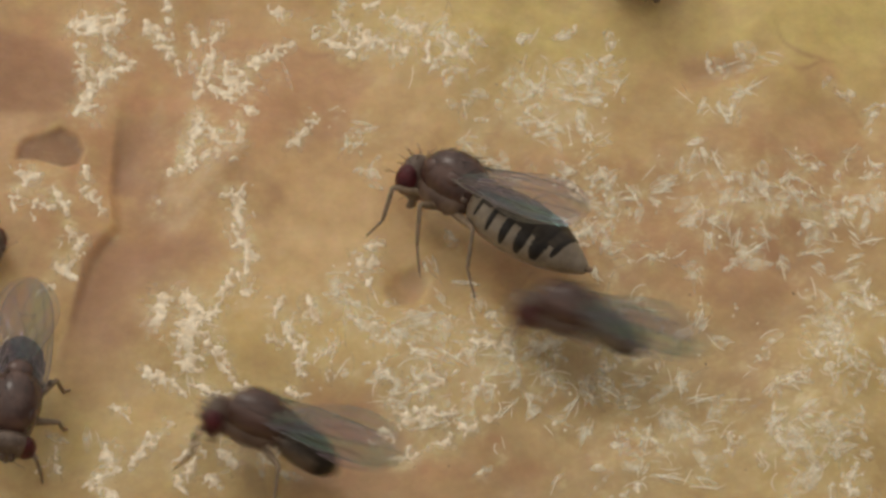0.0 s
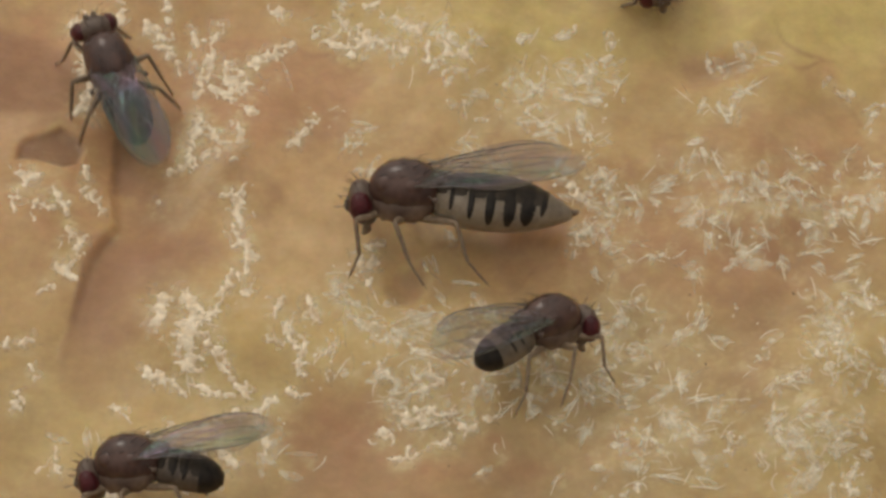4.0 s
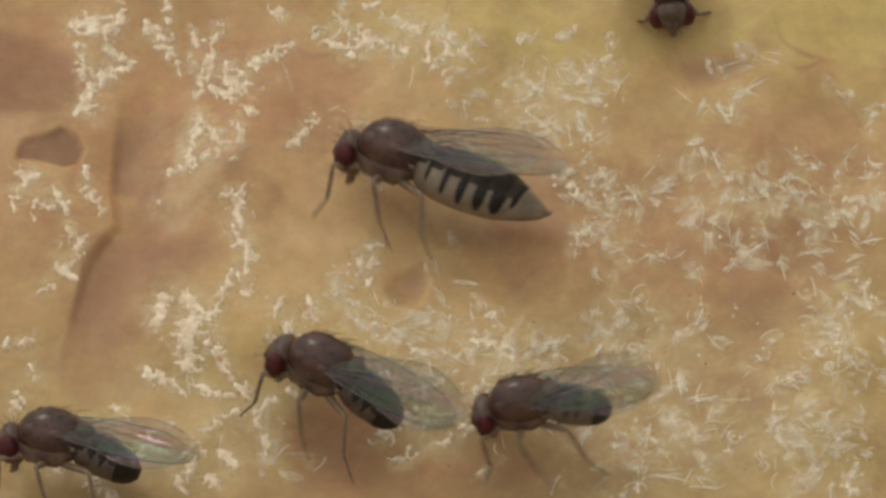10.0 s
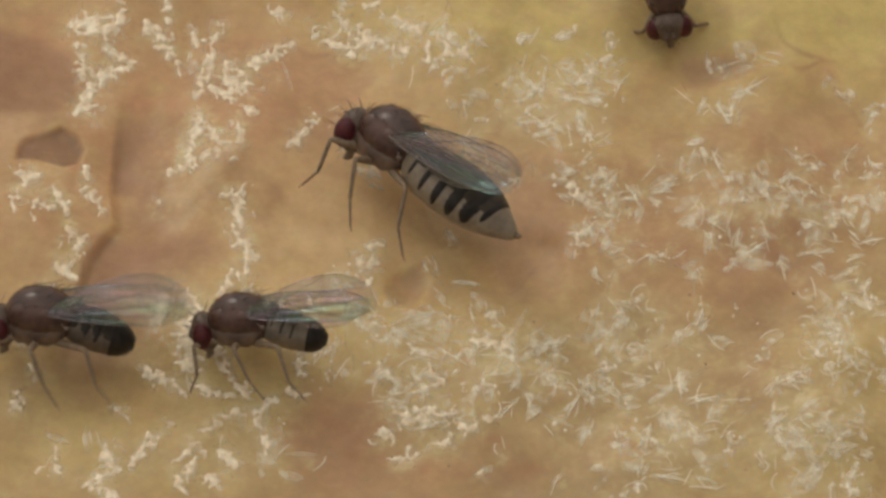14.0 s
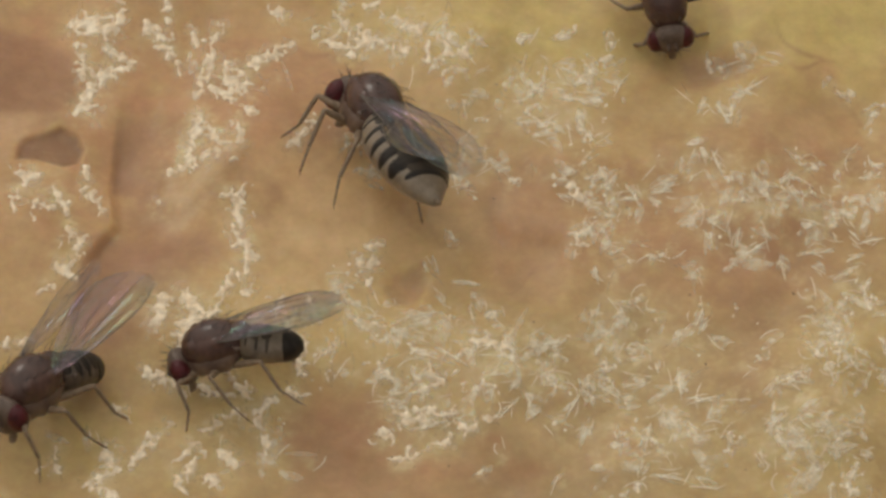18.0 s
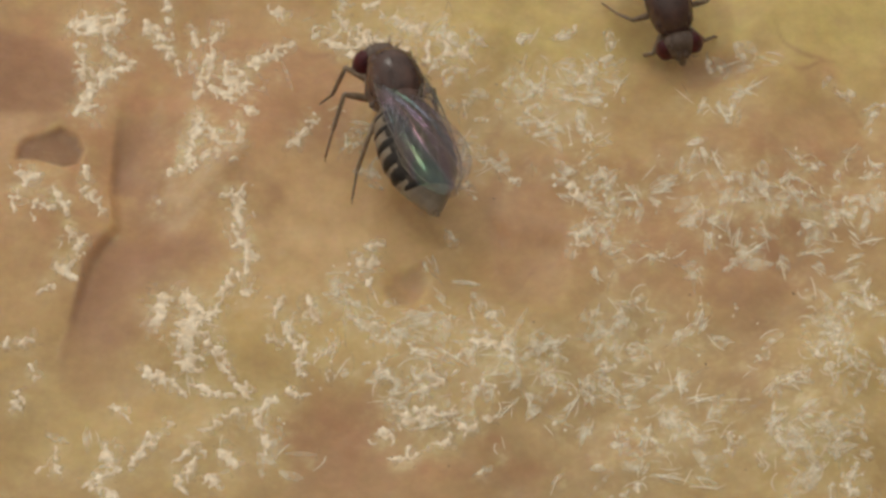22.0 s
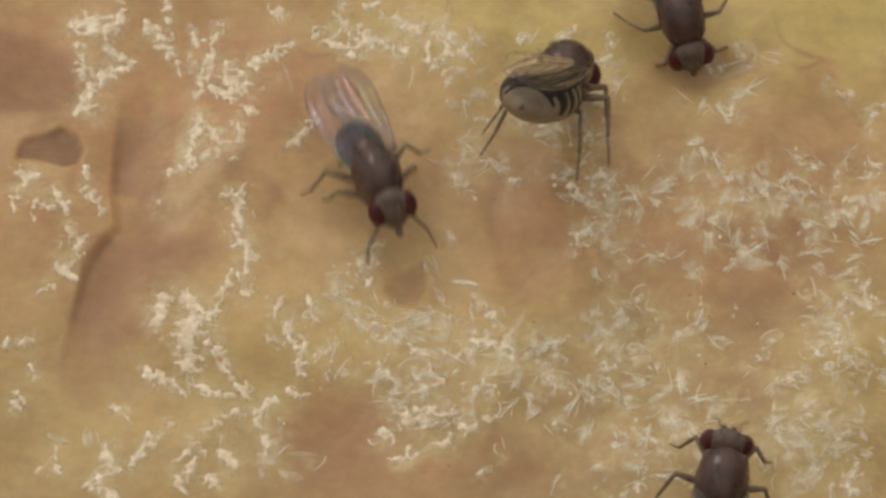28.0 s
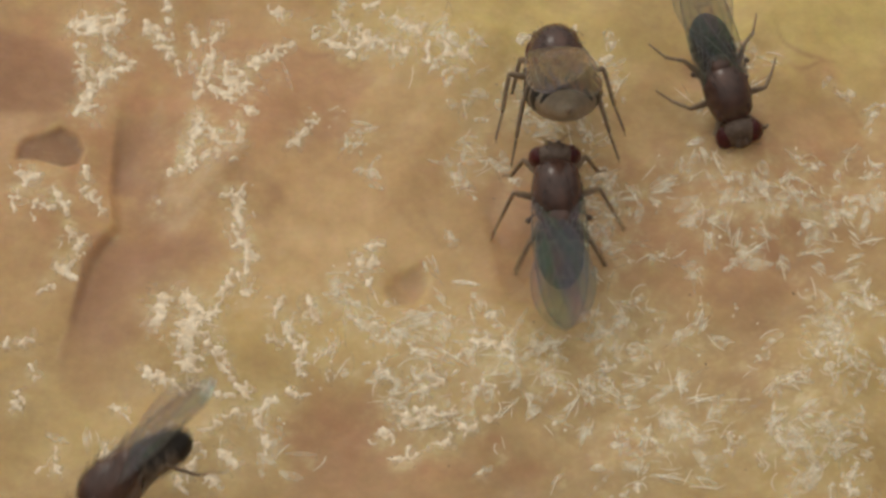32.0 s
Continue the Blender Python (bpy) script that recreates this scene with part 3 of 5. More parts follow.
def flank_mesh(s):
    """The paler plates of one side, from the wing's root down to the hips."""
    bm = rings(bmesh.new(), [(0.41, s * 0.12, -0.15, 0.04, 0.06), (0.37, s * 0.13, -0.18, 0.1, 0.14), (0.27, s * 0.145, -0.21, 0.135, 0.2), (0.19, s * 0.155, -0.2, 0.145, 0.195),
                             (0.08, s * 0.17, -0.21, 0.165, 0.225), (-0.03, s * 0.17, -0.2, 0.16, 0.205), (-0.14, s * 0.17, -0.2, 0.165, 0.215), (-0.25, s * 0.165, -0.17, 0.145, 0.175),
                             (-0.34, s * 0.155, -0.14, 0.12, 0.14), (-0.41, s * 0.14, -0.1, 0.07, 0.08)], 18)
    return mesh_of(bm, FLANK)


def scutellum_mesh():
    bm = ball(bmesh.new(), (-0.45, 0, 0.13), (0.16, 0.19, 0.1), (0, -14, 0), 14)
    ball(bm, (-0.42, 0, 0.05), (0.1, 0.2, 0.1), seg=12)
    return mesh_of(bm, CUTICLE)


def bristles_mesh():
    bm, r = bmesh.new(), random.Random(3)
    for _ in range(80):
        x, a = r.uniform(-0.36, 0.34), r.uniform(-1.15, 1.15)
        k = math.sqrt(max(0.05, 1 - (x / 0.46) ** 2))
        root = (x, 0.345 * k * math.sin(a), 0.37 * k * math.cos(a))
        hair(bm, root, (-0.75, math.sin(a) * 0.6, math.cos(a) * 0.6), r.uniform(0.05, 0.09), 0.003)
    for s in (-1, 1):
        for x, y, z, l in ((-0.53, 0.1, 0.19, 0.34), (-0.47, 0.17, 0.15, 0.3), (-0.26, 0.16, 0.27, 0.3), (-0.1, 0.17, 0.32, 0.26), (-0.14, 0.32, 0.2, 0.24),
                           (0.2, 0.29, 0.2, 0.2), (0.3, 0.23, 0.2, 0.17), (0.05, 0.32, 0.22, 0.22)):
            hair(bm, (x, s * y, z), (-0.85, s * 0.25, 0.45), l * 0.8, 0.006)
    return mesh_of(bm, BRISTLE)


def head_mesh():
    bm = ball(bmesh.new(), (0.0, 0, 0), (0.19, 0.31, 0.29), seg=20)
    ball(bm, (0.1, 0, -0.06), (0.12, 0.15, 0.2), seg=14), ball(bm, (0.02, 0, -0.2), (0.13, 0.17, 0.11), seg=14), ball(bm, (-0.14, 0, -0.02), (0.1, 0.12, 0.12), seg=12)
    for s in (-1, 1):
        for x, y, z, l, w in ((0.0, 0.1, 0.27, 0.2, (0.5, 0.2, 0.8)), (0.08, 0.12, 0.22, 0.18, (0.8, 0.2, 0.6)), (-0.08, 0.14, 0.25, 0.18, (-0.5, 0.4, 0.8)),
                              (0.13, 0.08, 0.14, 0.15, (0.9, 0.2, 0.4)), (-0.02, 0.2, 0.22, 0.14, (0.1, 0.6, 0.8)), (0.1, 0.08, -0.24, 0.14, (0.8, 0.4, -0.4))):
            hair(bm, (x, s * y, z), (w[0], s * w[1], w[2]), l, 0.007, 0.1)
    return mesh_of(bm, HEAD)


def antenna_mesh(s):
    bm = ball(bmesh.new(), (0.2, s * 0.06, 0.0), (0.05, 0.04, 0.08), (0, 20, 0), 10)
    ball(bm, (0.18, s * 0.05, 0.08), (0.04, 0.035, 0.04), seg=8)
    stem = bent([(0.22, s * 0.08, 0.02), (0.29, s * 0.17, 0.07), (0.31, s * 0.27, 0.08)], 3)
    tube(bm, stem, [0.006 - 0.0007 * k for k in range(len(stem))], 4)
    for k in (2, 3, 4, 5):
        p = stem[min(k, len(stem) - 1)]
        tube(bm, (p, p + Vector((0.05, 0.02 * s, 0.05))), (0.003, 0.001), 3)
    return mesh_of(bm, HEAD)


def proboscis_mesh():
    bm = tube(bmesh.new(), bent([(0.05, 0, -0.22), (0.06, 0, -0.3), (0.09, 0, -0.37)], 3), [0.07, 0.068, 0.06, 0.056, 0.055, 0.06, 0.06], 10)
    ball(bm, (0.1, 0, -0.38), (0.07, 0.06, 0.04), (0, 15, 0), 10)
    return mesh_of(bm, LEG)


FEMALE = [(-0.36, -0.1, 0.188, 0.2), (-0.46, -0.11, 0.31, 0.275), (-0.65, -0.12, 0.399, 0.315), (-0.92, -0.13, 0.45, 0.33), (-1.2, -0.14, 0.46, 0.328),
          (-1.46, -0.155, 0.425, 0.3), (-1.66, -0.17, 0.35, 0.25), (-1.83, -0.19, 0.25, 0.19), (-1.96, -0.2, 0.17, 0.138), (-2.05, -0.21, 0.112, 0.095), (-2.11, -0.215, 0.055, 0.053)]
MALE = [(-0.36, -0.10, 0.17, 0.18), (-0.43, -0.11, 0.26, 0.235), (-0.55, -0.12, 0.32, 0.265), (-0.70, -0.13, 0.335, 0.275), (-0.87, -0.145, 0.33, 0.27),
        (-1.02, -0.16, 0.30, 0.25), (-1.15, -0.175, 0.245, 0.212), (-1.25, -0.185, 0.17, 0.15), (-1.31, -0.19, 0.08, 0.07)]


def girth(rows, x):
    xs = [-r[0] for r in rows]
    return [float(np.interp(-x, xs, [r[k] for r in rows])) for k in (1, 2, 3)]


def abdomen_mesh(rows, material):
    x0, x1 = rows[0][0], rows[-1][0]
    path, n = [], 34
    for k in range(n + 1):
        x = x0 + (x1 - x0) * k / n
        z, w, h = girth(rows, x)
        crease = 1 - 0.028 * max(0, math.cos((x - x0) / 0.27 * 6.283)) ** 6
        path.append((x, 0, z, w * crease, h * crease))
    return mesh_of(rings(bmesh.new(), path, 26), material)


def tip_mesh(rows, x0, material):
    """A dark end to an abdomen, closed all round."""
    x1, path = rows[-1][0], []
    for k in range(13):
        x = x0 + (x1 - x0) * k / 12
        z, w, h = girth(rows, x)
        path.append((x - (0.006 if k == 12 else 0), 0, z, w + (0.007 if k else -0.004), h + (0.007 if k else -0.004)))
    return mesh_of(rings(bmesh.new(), path, 24), material)


def band_mesh(rows, x, wide, reach, proud=0.008, material=None, lag=0.035):
    """A dark band over the back of one ring of the abdomen, pointed at both ends."""
    bm, n, grid = bmesh.new(), 22, []
    for k in range(n + 1):
        a = math.pi / 2 + radians(reach) * (2 * k / n - 1)
        slim = max(0.14, 1 - abs(2 * k / n - 1) ** 8 * 0.6)
        line = []
        for q in range(5):
            xx = x + lag * (2 * k / n - 1) ** 2 + wide * (0.5 - 0.5 * slim + slim * q / 4)
            z, w, h = girth(rows, xx)
            lift = proud if 0 < q < 4 else -0.004
            line.append(bm.verts.new((xx, (w + lift) * math.cos(a), z + (h + lift) * math.sin(a))))
        grid.append(line)
    for a, b in zip(grid, grid[1:]):
        for q in range(4):
            bm.faces.new((a[q], a[q + 1], b[q + 1], b[q]))
    return mesh_of(bm, material or BAND)


WING_L = 1.99


def wing_edge(t):
    """Front and rear edge of a wing at a share t of its length."""
    front = 0.07 + 0.2 * math.sin(math.pi * min(1, t * 1.15) * 0.5) ** 0.8
    rear = 0.07 + 0.47 * math.sin(math.pi * min(1, t ** 0.72 * 1.02) * 0.62) ** 1.5
    tip = math.sqrt(max(0.0, 1 - max(0.0, (t - 0.48) / 0.52) ** 3.2))
    mid = 0.04 * t
    return mid + front * tip, mid - rear * tip


def wing_point(t, c, s):
    f, r = wing_edge(t)
    y = r + (f - r) * c
    z = 0.05 * math.sin(math.pi * t) * (1 - (2 * c - 1) ** 2) - 0.03 * math.sin(t * 9 + c * 5) * t * 0.5 + 0.016 * math.sin(c * 33 + 1.5 * t) * min(1, t * 3) * (1.2 - t)
    return Vector((-t * WING_L, s * y, z))


def wing_mesh(s):
    bm, n, k = bmesh.new(), 26, 30
    top = [[bm.verts.new(wing_point(min(0.9985, 1 - (1 - a / n) ** 1.6), c / k, s) + Vector((0, 0, 0.002))) for c in range(k + 1)] for a in range(n + 1)]
    for a, b in zip(top, top[1:]):
        for c in range(k):
            bm.faces.new((a[c], a[c + 1], b[c + 1], b[c]))
    bmesh.ops.solidify(bm, geom=bm.faces[:], thickness=0.004)
    return mesh_of(bm, WING)


VEINS = [[(0, 0.8), (0.2, 0.97), (0.5, 0.99), (0.8, 0.985), (0.95, 0.9)], [(0.05, 0.75), (0.3, 0.88), (0.62, 0.97)], [(0.05, 0.7), (0.4, 0.8), (0.9, 0.86)],
         [(0.05, 0.65), (0.4, 0.67), (0.75, 0.62), (0.96, 0.5)], [(0.06, 0.55), (0.4, 0.5), (0.8, 0.3), (0.92, 0.15)], [(0.06, 0.45), (0.35, 0.3), (0.6, 0.03)],
         [(0.36, 0.66), (0.37, 0.52)], [(0.62, 0.64), (0.66, 0.4)], [(0, 0.3), (0.2, 0.02), (0.45, 0.01), (0.7, 0.01), (0.9, 0.06)]]


def vein_mesh(s, line, thick):
    pts = bent([Vector((a, c, 0)) for a, c in line], 6)
    pts = [wing_point(p[0], min(1, max(0, p[1])), s) for p in pts]
    return mesh_of(tube(bmesh.new(), pts, [thick * (1 - 0.4 * k / len(pts)) for k in range(len(pts))], 5), VEIN)


LEGS = {"fore": ((0.27, 0.13, -0.3), (0.64, 0.36, -0.32), (0.60, 0.48, -0.74), (0.72, 0.54, -1.0)),
        "mid": ((0.02, 0.17, -0.36), (0.12, 0.60, -0.27), (-0.06, 0.74, -0.72), (-0.26, 0.88, -1.0)),
        "hind": ((-0.2, 0.15, -0.34), (-0.64, 0.52, -0.27), (-0.80, 0.66, -0.74), (-1.06, 0.78, -1.0))}


def leg_meshes(which, s):
    """Thigh, shin and foot, each from the hip as origin."""
    hip, knee, ankle, toe = [Vector((x, s * y, z)) for x, y, z in LEGS[which]]
    knee, ankle, toe, o = knee - hip, ankle - hip, toe - hip, Vector((0, 0, 0))
    thigh = tube(bmesh.new(), (o + Vector((0, 0, 0.06)), o, knee * 0.3, knee * 0.65, knee * 0.95, knee), (0.055, 0.056, 0.056, 0.049, 0.036, 0.029), 9)
    a = ankle - knee
    shin = tube(bmesh.new(), (knee - a * 0.02, knee + a * 0.1, knee + a * 0.5, knee + a * 0.9, ankle), (0.027, 0.030, 0.029, 0.026, 0.022), 8)
    for k in range(6):
        hair(shin, knee + a * (0.3 + 0.11 * k), (0.2, s * 0.7, 0.4 * (-1) ** k), 0.07, 0.004)
    b = toe - ankle
    pts, rad = [], []
    for k in range(5):
        pts += [ankle + b * (k / 5 + 0.01), ankle + b * (k / 5 + 0.17)]
        rad += [0.016 - 0.001 * k, 0.021 - 0.001 * k]
    foot = tube(bmesh.new(), pts, rad, 6)
    for q in (-1, 1):
        hair(foot, toe, (b[0], q * 0.08, b[2]), 0.05, 0.006)
    return hip, mesh_of(thigh, LEG), mesh_of(shin, LEG), mesh_of(foot, LEG)


def ovipositor_mesh():
    bm = tube(bmesh.new(), ((-2.05, 0, -0.2), (-2.11, 0, -0.2), (-2.16, 0, -0.19), (-2.19, 0, -0.17)), (0.06, 0.045, 0.035, 0.015), 9)
    return mesh_of(bm, LEG)


def haltere_mesh(s):
    bm = tube(bmesh.new(), ((-0.3, s * 0.28, 0.0), (-0.36, s * 0.38, 0.0), (-0.4, s * 0.42, -0.01)), (0.015, 0.012, 0.02), 6)
    return mesh_of(ball(bm, (-0.41, s * 0.42, -0.01), (0.045, 0.04, 0.035), seg=10), HEAD)


SHARED = {"thorax": thorax_mesh(), "flank": {s: flank_mesh(s) for s in (-1, 1)}, "scutellum": scutellum_mesh(), "bristles": bristles_mesh(), "head": head_mesh(), "proboscis": proboscis_mesh(),
          "eye": mesh_of(ball(bmesh.new(), (0, 0, 0), (0.148, 0.15, 0.205), seg=24), EYE),
          "antenna": {s: antenna_mesh(s) for s in (-1, 1)}, "wing": {s: wing_mesh(s) for s in (-1, 1)}, "veins": {s: [vein_mesh(s, v, 0.0095 if v is VEINS[0] else (0.005 if v is VEINS[-1] else 0.006)) for v in VEINS] for s in (-1, 1)},
          "haltere": {s: haltere_mesh(s) for s in (-1, 1)}, "leg": {(w, s): leg_meshes(w, s) for w in LEGS for s in (-1, 1)}}
SHARED["ovipositor"] = ovipositor_mesh()
SHARED["female"] = abdomen_mesh(FEMALE, BELLY)
SHARED["female bands"] = [band_mesh(FEMALE, x, w, r) for x, w, r in ((-0.66, 0.06, 90), (-0.92, 0.09, 102), (-1.18, 0.13, 112), (-1.44, 0.165, 114), (-1.68, 0.19, 112), (-1.82, 0.08, 84))]
SHARED["female plates"] = [band_mesh(FEMALE, x, 0.262, 57, 0.004, TERGITE, 0.0) for x in (-0.60, -0.85, -1.10, -1.36, -1.61, -1.82)]
SHARED["male plates"] = [band_mesh(MALE, x, 0.195, 74, 0.004, MALE_PLATE, 0.0) for x in (-0.54, -0.72, -0.89, -1.05)]
SHARED["male"], SHARED["pale male"] = abdomen_mesh(MALE, MALE_BELLY), abdomen_mesh(MALE, PALE_MALE)
SHARED["pale male plates"] = [band_mesh(MALE, x, 0.19, 48, 0.004, TERGITE, 0.0) for x in (-0.54, -0.72, -0.89)]
SHARED["male bands"] = [band_mesh(MALE, x, w, r) for x, w, r in ((-0.54, 0.05, 72), (-0.70, 0.06, 84), (-0.86, 0.08, 92))] + [tip_mesh(MALE, -0.98, BAND)]
SHARED["pale male bands"] = [band_mesh(MALE, x, w, r, 0.007, TERGITE) for x, w, r in ((-0.54, 0.04, 72), (-0.70, 0.05, 84), (-0.86, 0.06, 90))] + [tip_mesh(MALE, -1.02, BAND)]


def wing_pose(s, spread=-3, raised=9, roll=36):
    """A wing at its hinge: spread outwards, raised at its end, its front edge rolled down."""
    hinge = Vector((-0.12, s * 0.30, 0.15)) * MM
    return Matrix.Translation(hinge) @ Euler((radians(-s * roll), radians(raised), radians(-s * spread))).to_matrix().to_4x4()


def raised_end(up):
    """An abdomen with its end raised by some degrees about its root."""
    root = Vector((-0.4, 0, -0.1)) * MM
    return Matrix.Translation(root) @ pose(0, 0, 0, 0, up, 0) @ Matrix.Translation(-root)


def build_fly(sex, label, size=1.0, spread=-3, raised=6, roll=36, head_turn=(0, 20, 0), head_down=0.22, head_out=0.52, splay=0, sweep=(6, 10, 4)):
    fly = new("fruit_fly")
    fly.empty_display_size = 0.001
    tagged(fly, label, "fly", "fruit flies")
    thorax = part("thorax", SHARED["thorax"], fly, "glossy dark brown thorax")
    part("scutellum", SHARED["scutellum"], thorax)
    for s in (-1, 1):
        part("side_plate", SHARED["flank"][s], thorax, "paler tan side plate")
    part("bristles", SHARED["bristles"], thorax, kind="stuff")
    head = part("head", SHARED["head"], fly, "brown head with short bristles", pose(head_out * MM, 0, -head_down * MM, *head_turn))
    for s in (-1, 1):
        part("eye", SHARED["eye"], head, "dark red compound eye", pose(0.02 * MM, s * 0.215 * MM, 0.0, 0, -12, s * 14))
        part("antenna", SHARED["antenna"][s], head)
        part("haltere", SHARED["haltere"][s], fly)
    part("proboscis", SHARED["proboscis"], head)
    abdomen = part("abdomen", SHARED[sex], fly, "pale cream abdomen" if sex == "female" else "grey abdomen with a black tip", raised_end(0 if sex == "female" else -12))
    for me in SHARED[sex + " bands"]:
        part("band", me, abdomen, "black band")
    for me in SHARED[sex + " plates"]:
        part("back_plate", me, abdomen, "dusky brown back plate")
    if sex == "female":
        part("ovipositor", SHARED["ovipositor"], abdomen, "short brown egg-laying tip")
    wings = {}
    for s in (-1, 1):
        lift = 2 if s > 0 else 0.0
        wings[s] = part("wing", SHARED["wing"][s], fly, "clear iridescent wing", wing_pose(s, spread, raised + lift, roll))
        for me in SHARED["veins"][s]:
            part("vein", me, wings[s])
    legs = {}
    for w in LEGS:
        for s in (-1, 1):
            hip, thigh, shin, foot = SHARED["leg"][(w, s)]
            legs[(w, s)] = part("leg", thigh, fly, "thin tan leg", Matrix.Translation(hip * MM) @ pose(0, 0, 0, s * splay, 0, s * sweep[list(LEGS).index(w)]))
            part("shin", shin, legs[(w, s)])
            part("foot", foot, legs[(w, s)])
    fly.scale = (size, size, size)
    fly["stand"] = (1.0 - 0.011 * splay) * size
    return fly, wings, legs, abdomen


def stance(stand, X, Y, heading, nod=0, lean=0):
    """The pose of a fly whose thorax is over a place of the plan: heading across the view (0 east, 90 north),
    nod: nose towards the lens, lean: how far its back rolls from the lens to its left."""
    h, n = radians(heading), radians(nod)
    a = math.cos(n) * (math.cos(h) * RIGHT + math.sin(h) * UP) + math.sin(n) * BACK
    d = BACK - (BACK @ a) * a
    d = d / np.linalg.norm(d)
    d = d * math.cos(radians(lean)) - np.cross(a, d) * -math.sin(radians(lean))
    left = np.cross(d, a)
    way, start, s = sight(X, Y), DIST * BACK, 1.0
    for _ in range(14):
        p = start + s * way
        foot = p - stand * d
        s += 0.7 * (foot[2] - float(height(foot[0], foot[1]))) / -way[2]
    p = (start + s * way) * MM
    return Matrix(((a[0], left[0], d[0], p[0]), (a[1], left[1], d[1], p[1]), (a[2], left[2], d[2], p[2]), (0, 0, 0, 1)))


def bend(abdomen, rows):
    """Key an abdomen: seconds, how far its end is raised."""
    walk(abdomen, [(t, raised_end(up)) for t, up in rows])


def flap(wing, s, rows):
    """Key a wing: seconds, spread, raised, roll."""
    walk(wing, [(t, wing_pose(s, a, b, c)) for t, a, b, c in rows])


def go(fly, legs, rows):
    """Key a fly along its way, and its legs in two sets of three that swing in turn while it walks."""
    walk(fly, [(r[0], stance(fly["stand"], *r[1:])) for r in rows])
    for n, ((which, s), leg) in enumerate(legs.items()):
        hip, rest = leg.matrix_basis.translation.copy(), leg.matrix_basis.to_3x3().to_4x4()
        first = (which == "mid") == (s > 0)
        swings = []
        for k, r in enumerate(rows):
            a, b = rows[max(k - 1, 0)], rows[min(k + 1, len(rows) - 1)]
            pace = math.hypot(b[1] - a[1], b[2] - a[2]) / max(b[0] - a[0], 0.05)
            swing = min(20, pace * 0.06) * (1 if (k % 2 == 0) == first else -1) if pace > 40 else 0
            swings.append((r[0], Matrix.Translation(hip) @ pose(0, 0, 0, 0, 0, swing) @ rest))
        walk(leg, swings)


# ---- pale flakes and fibres dried on to the fruit ----
def on_fruit(X, Y, lift=0.0):
    p = resting(X, Y)
    p[2] += lift
    return p


def blob(bm, X, Y, wide, r, tall=0.012):
    """A small ragged crust that follows the surface: a raised middle, an uneven rim."""
    n, turn = r.randint(7, 10), r.uniform(0, 6.28)
    squash, lean = r.uniform(0.45, 1.0), r.uniform(0, 6.28)
    rim, inner = [], []
    for k in range(n):
        a = turn + 6.2832 * k / n
        q = wide * r.uniform(0.62, 1.3)
        dx, dy = q * math.cos(a), q * math.sin(a) * squash
        x, y = X + dx * math.cos(lean) - dy * math.sin(lean), Y + dx * math.sin(lean) + dy * math.cos(lean)
        rim.append(bm.verts.new(on_fruit(x, y, -0.006)))
        inner.append(bm.verts.new(on_fruit(X + (x - X) * 0.7, Y + (y - Y) * 0.7, tall * r.uniform(0.4, 1.0))))
    top = bm.verts.new(on_fruit(X, Y, tall * r.uniform(0.5, 1.1)))
    for k in range(n):
        q = (k + 1) % n
        bm.faces.new((rim[k], rim[q], inner[q], inner[k])), bm.faces.new((inner[k], inner[q], top))


def speckle(X, Y, size, seed):
    """Smooth random values from -1 to 1 over the plan, in cells of that size."""
    table = np.random.RandomState(seed).uniform(-1, 1, (61, 61))
    x, y = X / size + 700, Y / size + 700
    i, j = np.floor(x).astype(int), np.floor(y).astype(int)
    u, v = x - i, y - j
    u, v = u * u * (3 - 2 * u), v * v * (3 - 2 * v)
    p, q, i, j = (i + 1) % 61, (j + 1) % 61, i % 61, j % 61
    return (table[j, i] * (1 - u) + table[j, p] * u) * (1 - v) + (table[q, i] * (1 - u) + table[q, p] * u) * v


def on_fruit_all(X, Y):
    """The points of the fruit at many places of the plan."""
    lattice = np.array(LATTICE)
    fx, fy = np.clip((X - LX) / STEP, 0, 365), np.clip((Y - LY) / STEP, 0, 248)
    i, j = fx.astype(int), fy.astype(int)
    fx, fy = fx - i, fy - j
    s = (lattice[j, i] * (1 - fx) + lattice[j, i + 1] * fx) * (1 - fy) + (lattice[j + 1, i] * (1 - fx) + lattice[j + 1, i + 1] * fx) * fy
    u, v, c, e, d = (X - 784) / U * s, (441 - Y) / U * s, math.cos(ELEV), math.sin(ELEV), DIST * (1 - s)
    return np.stack([u, v * e - c * d, v * c + e * d], -1)


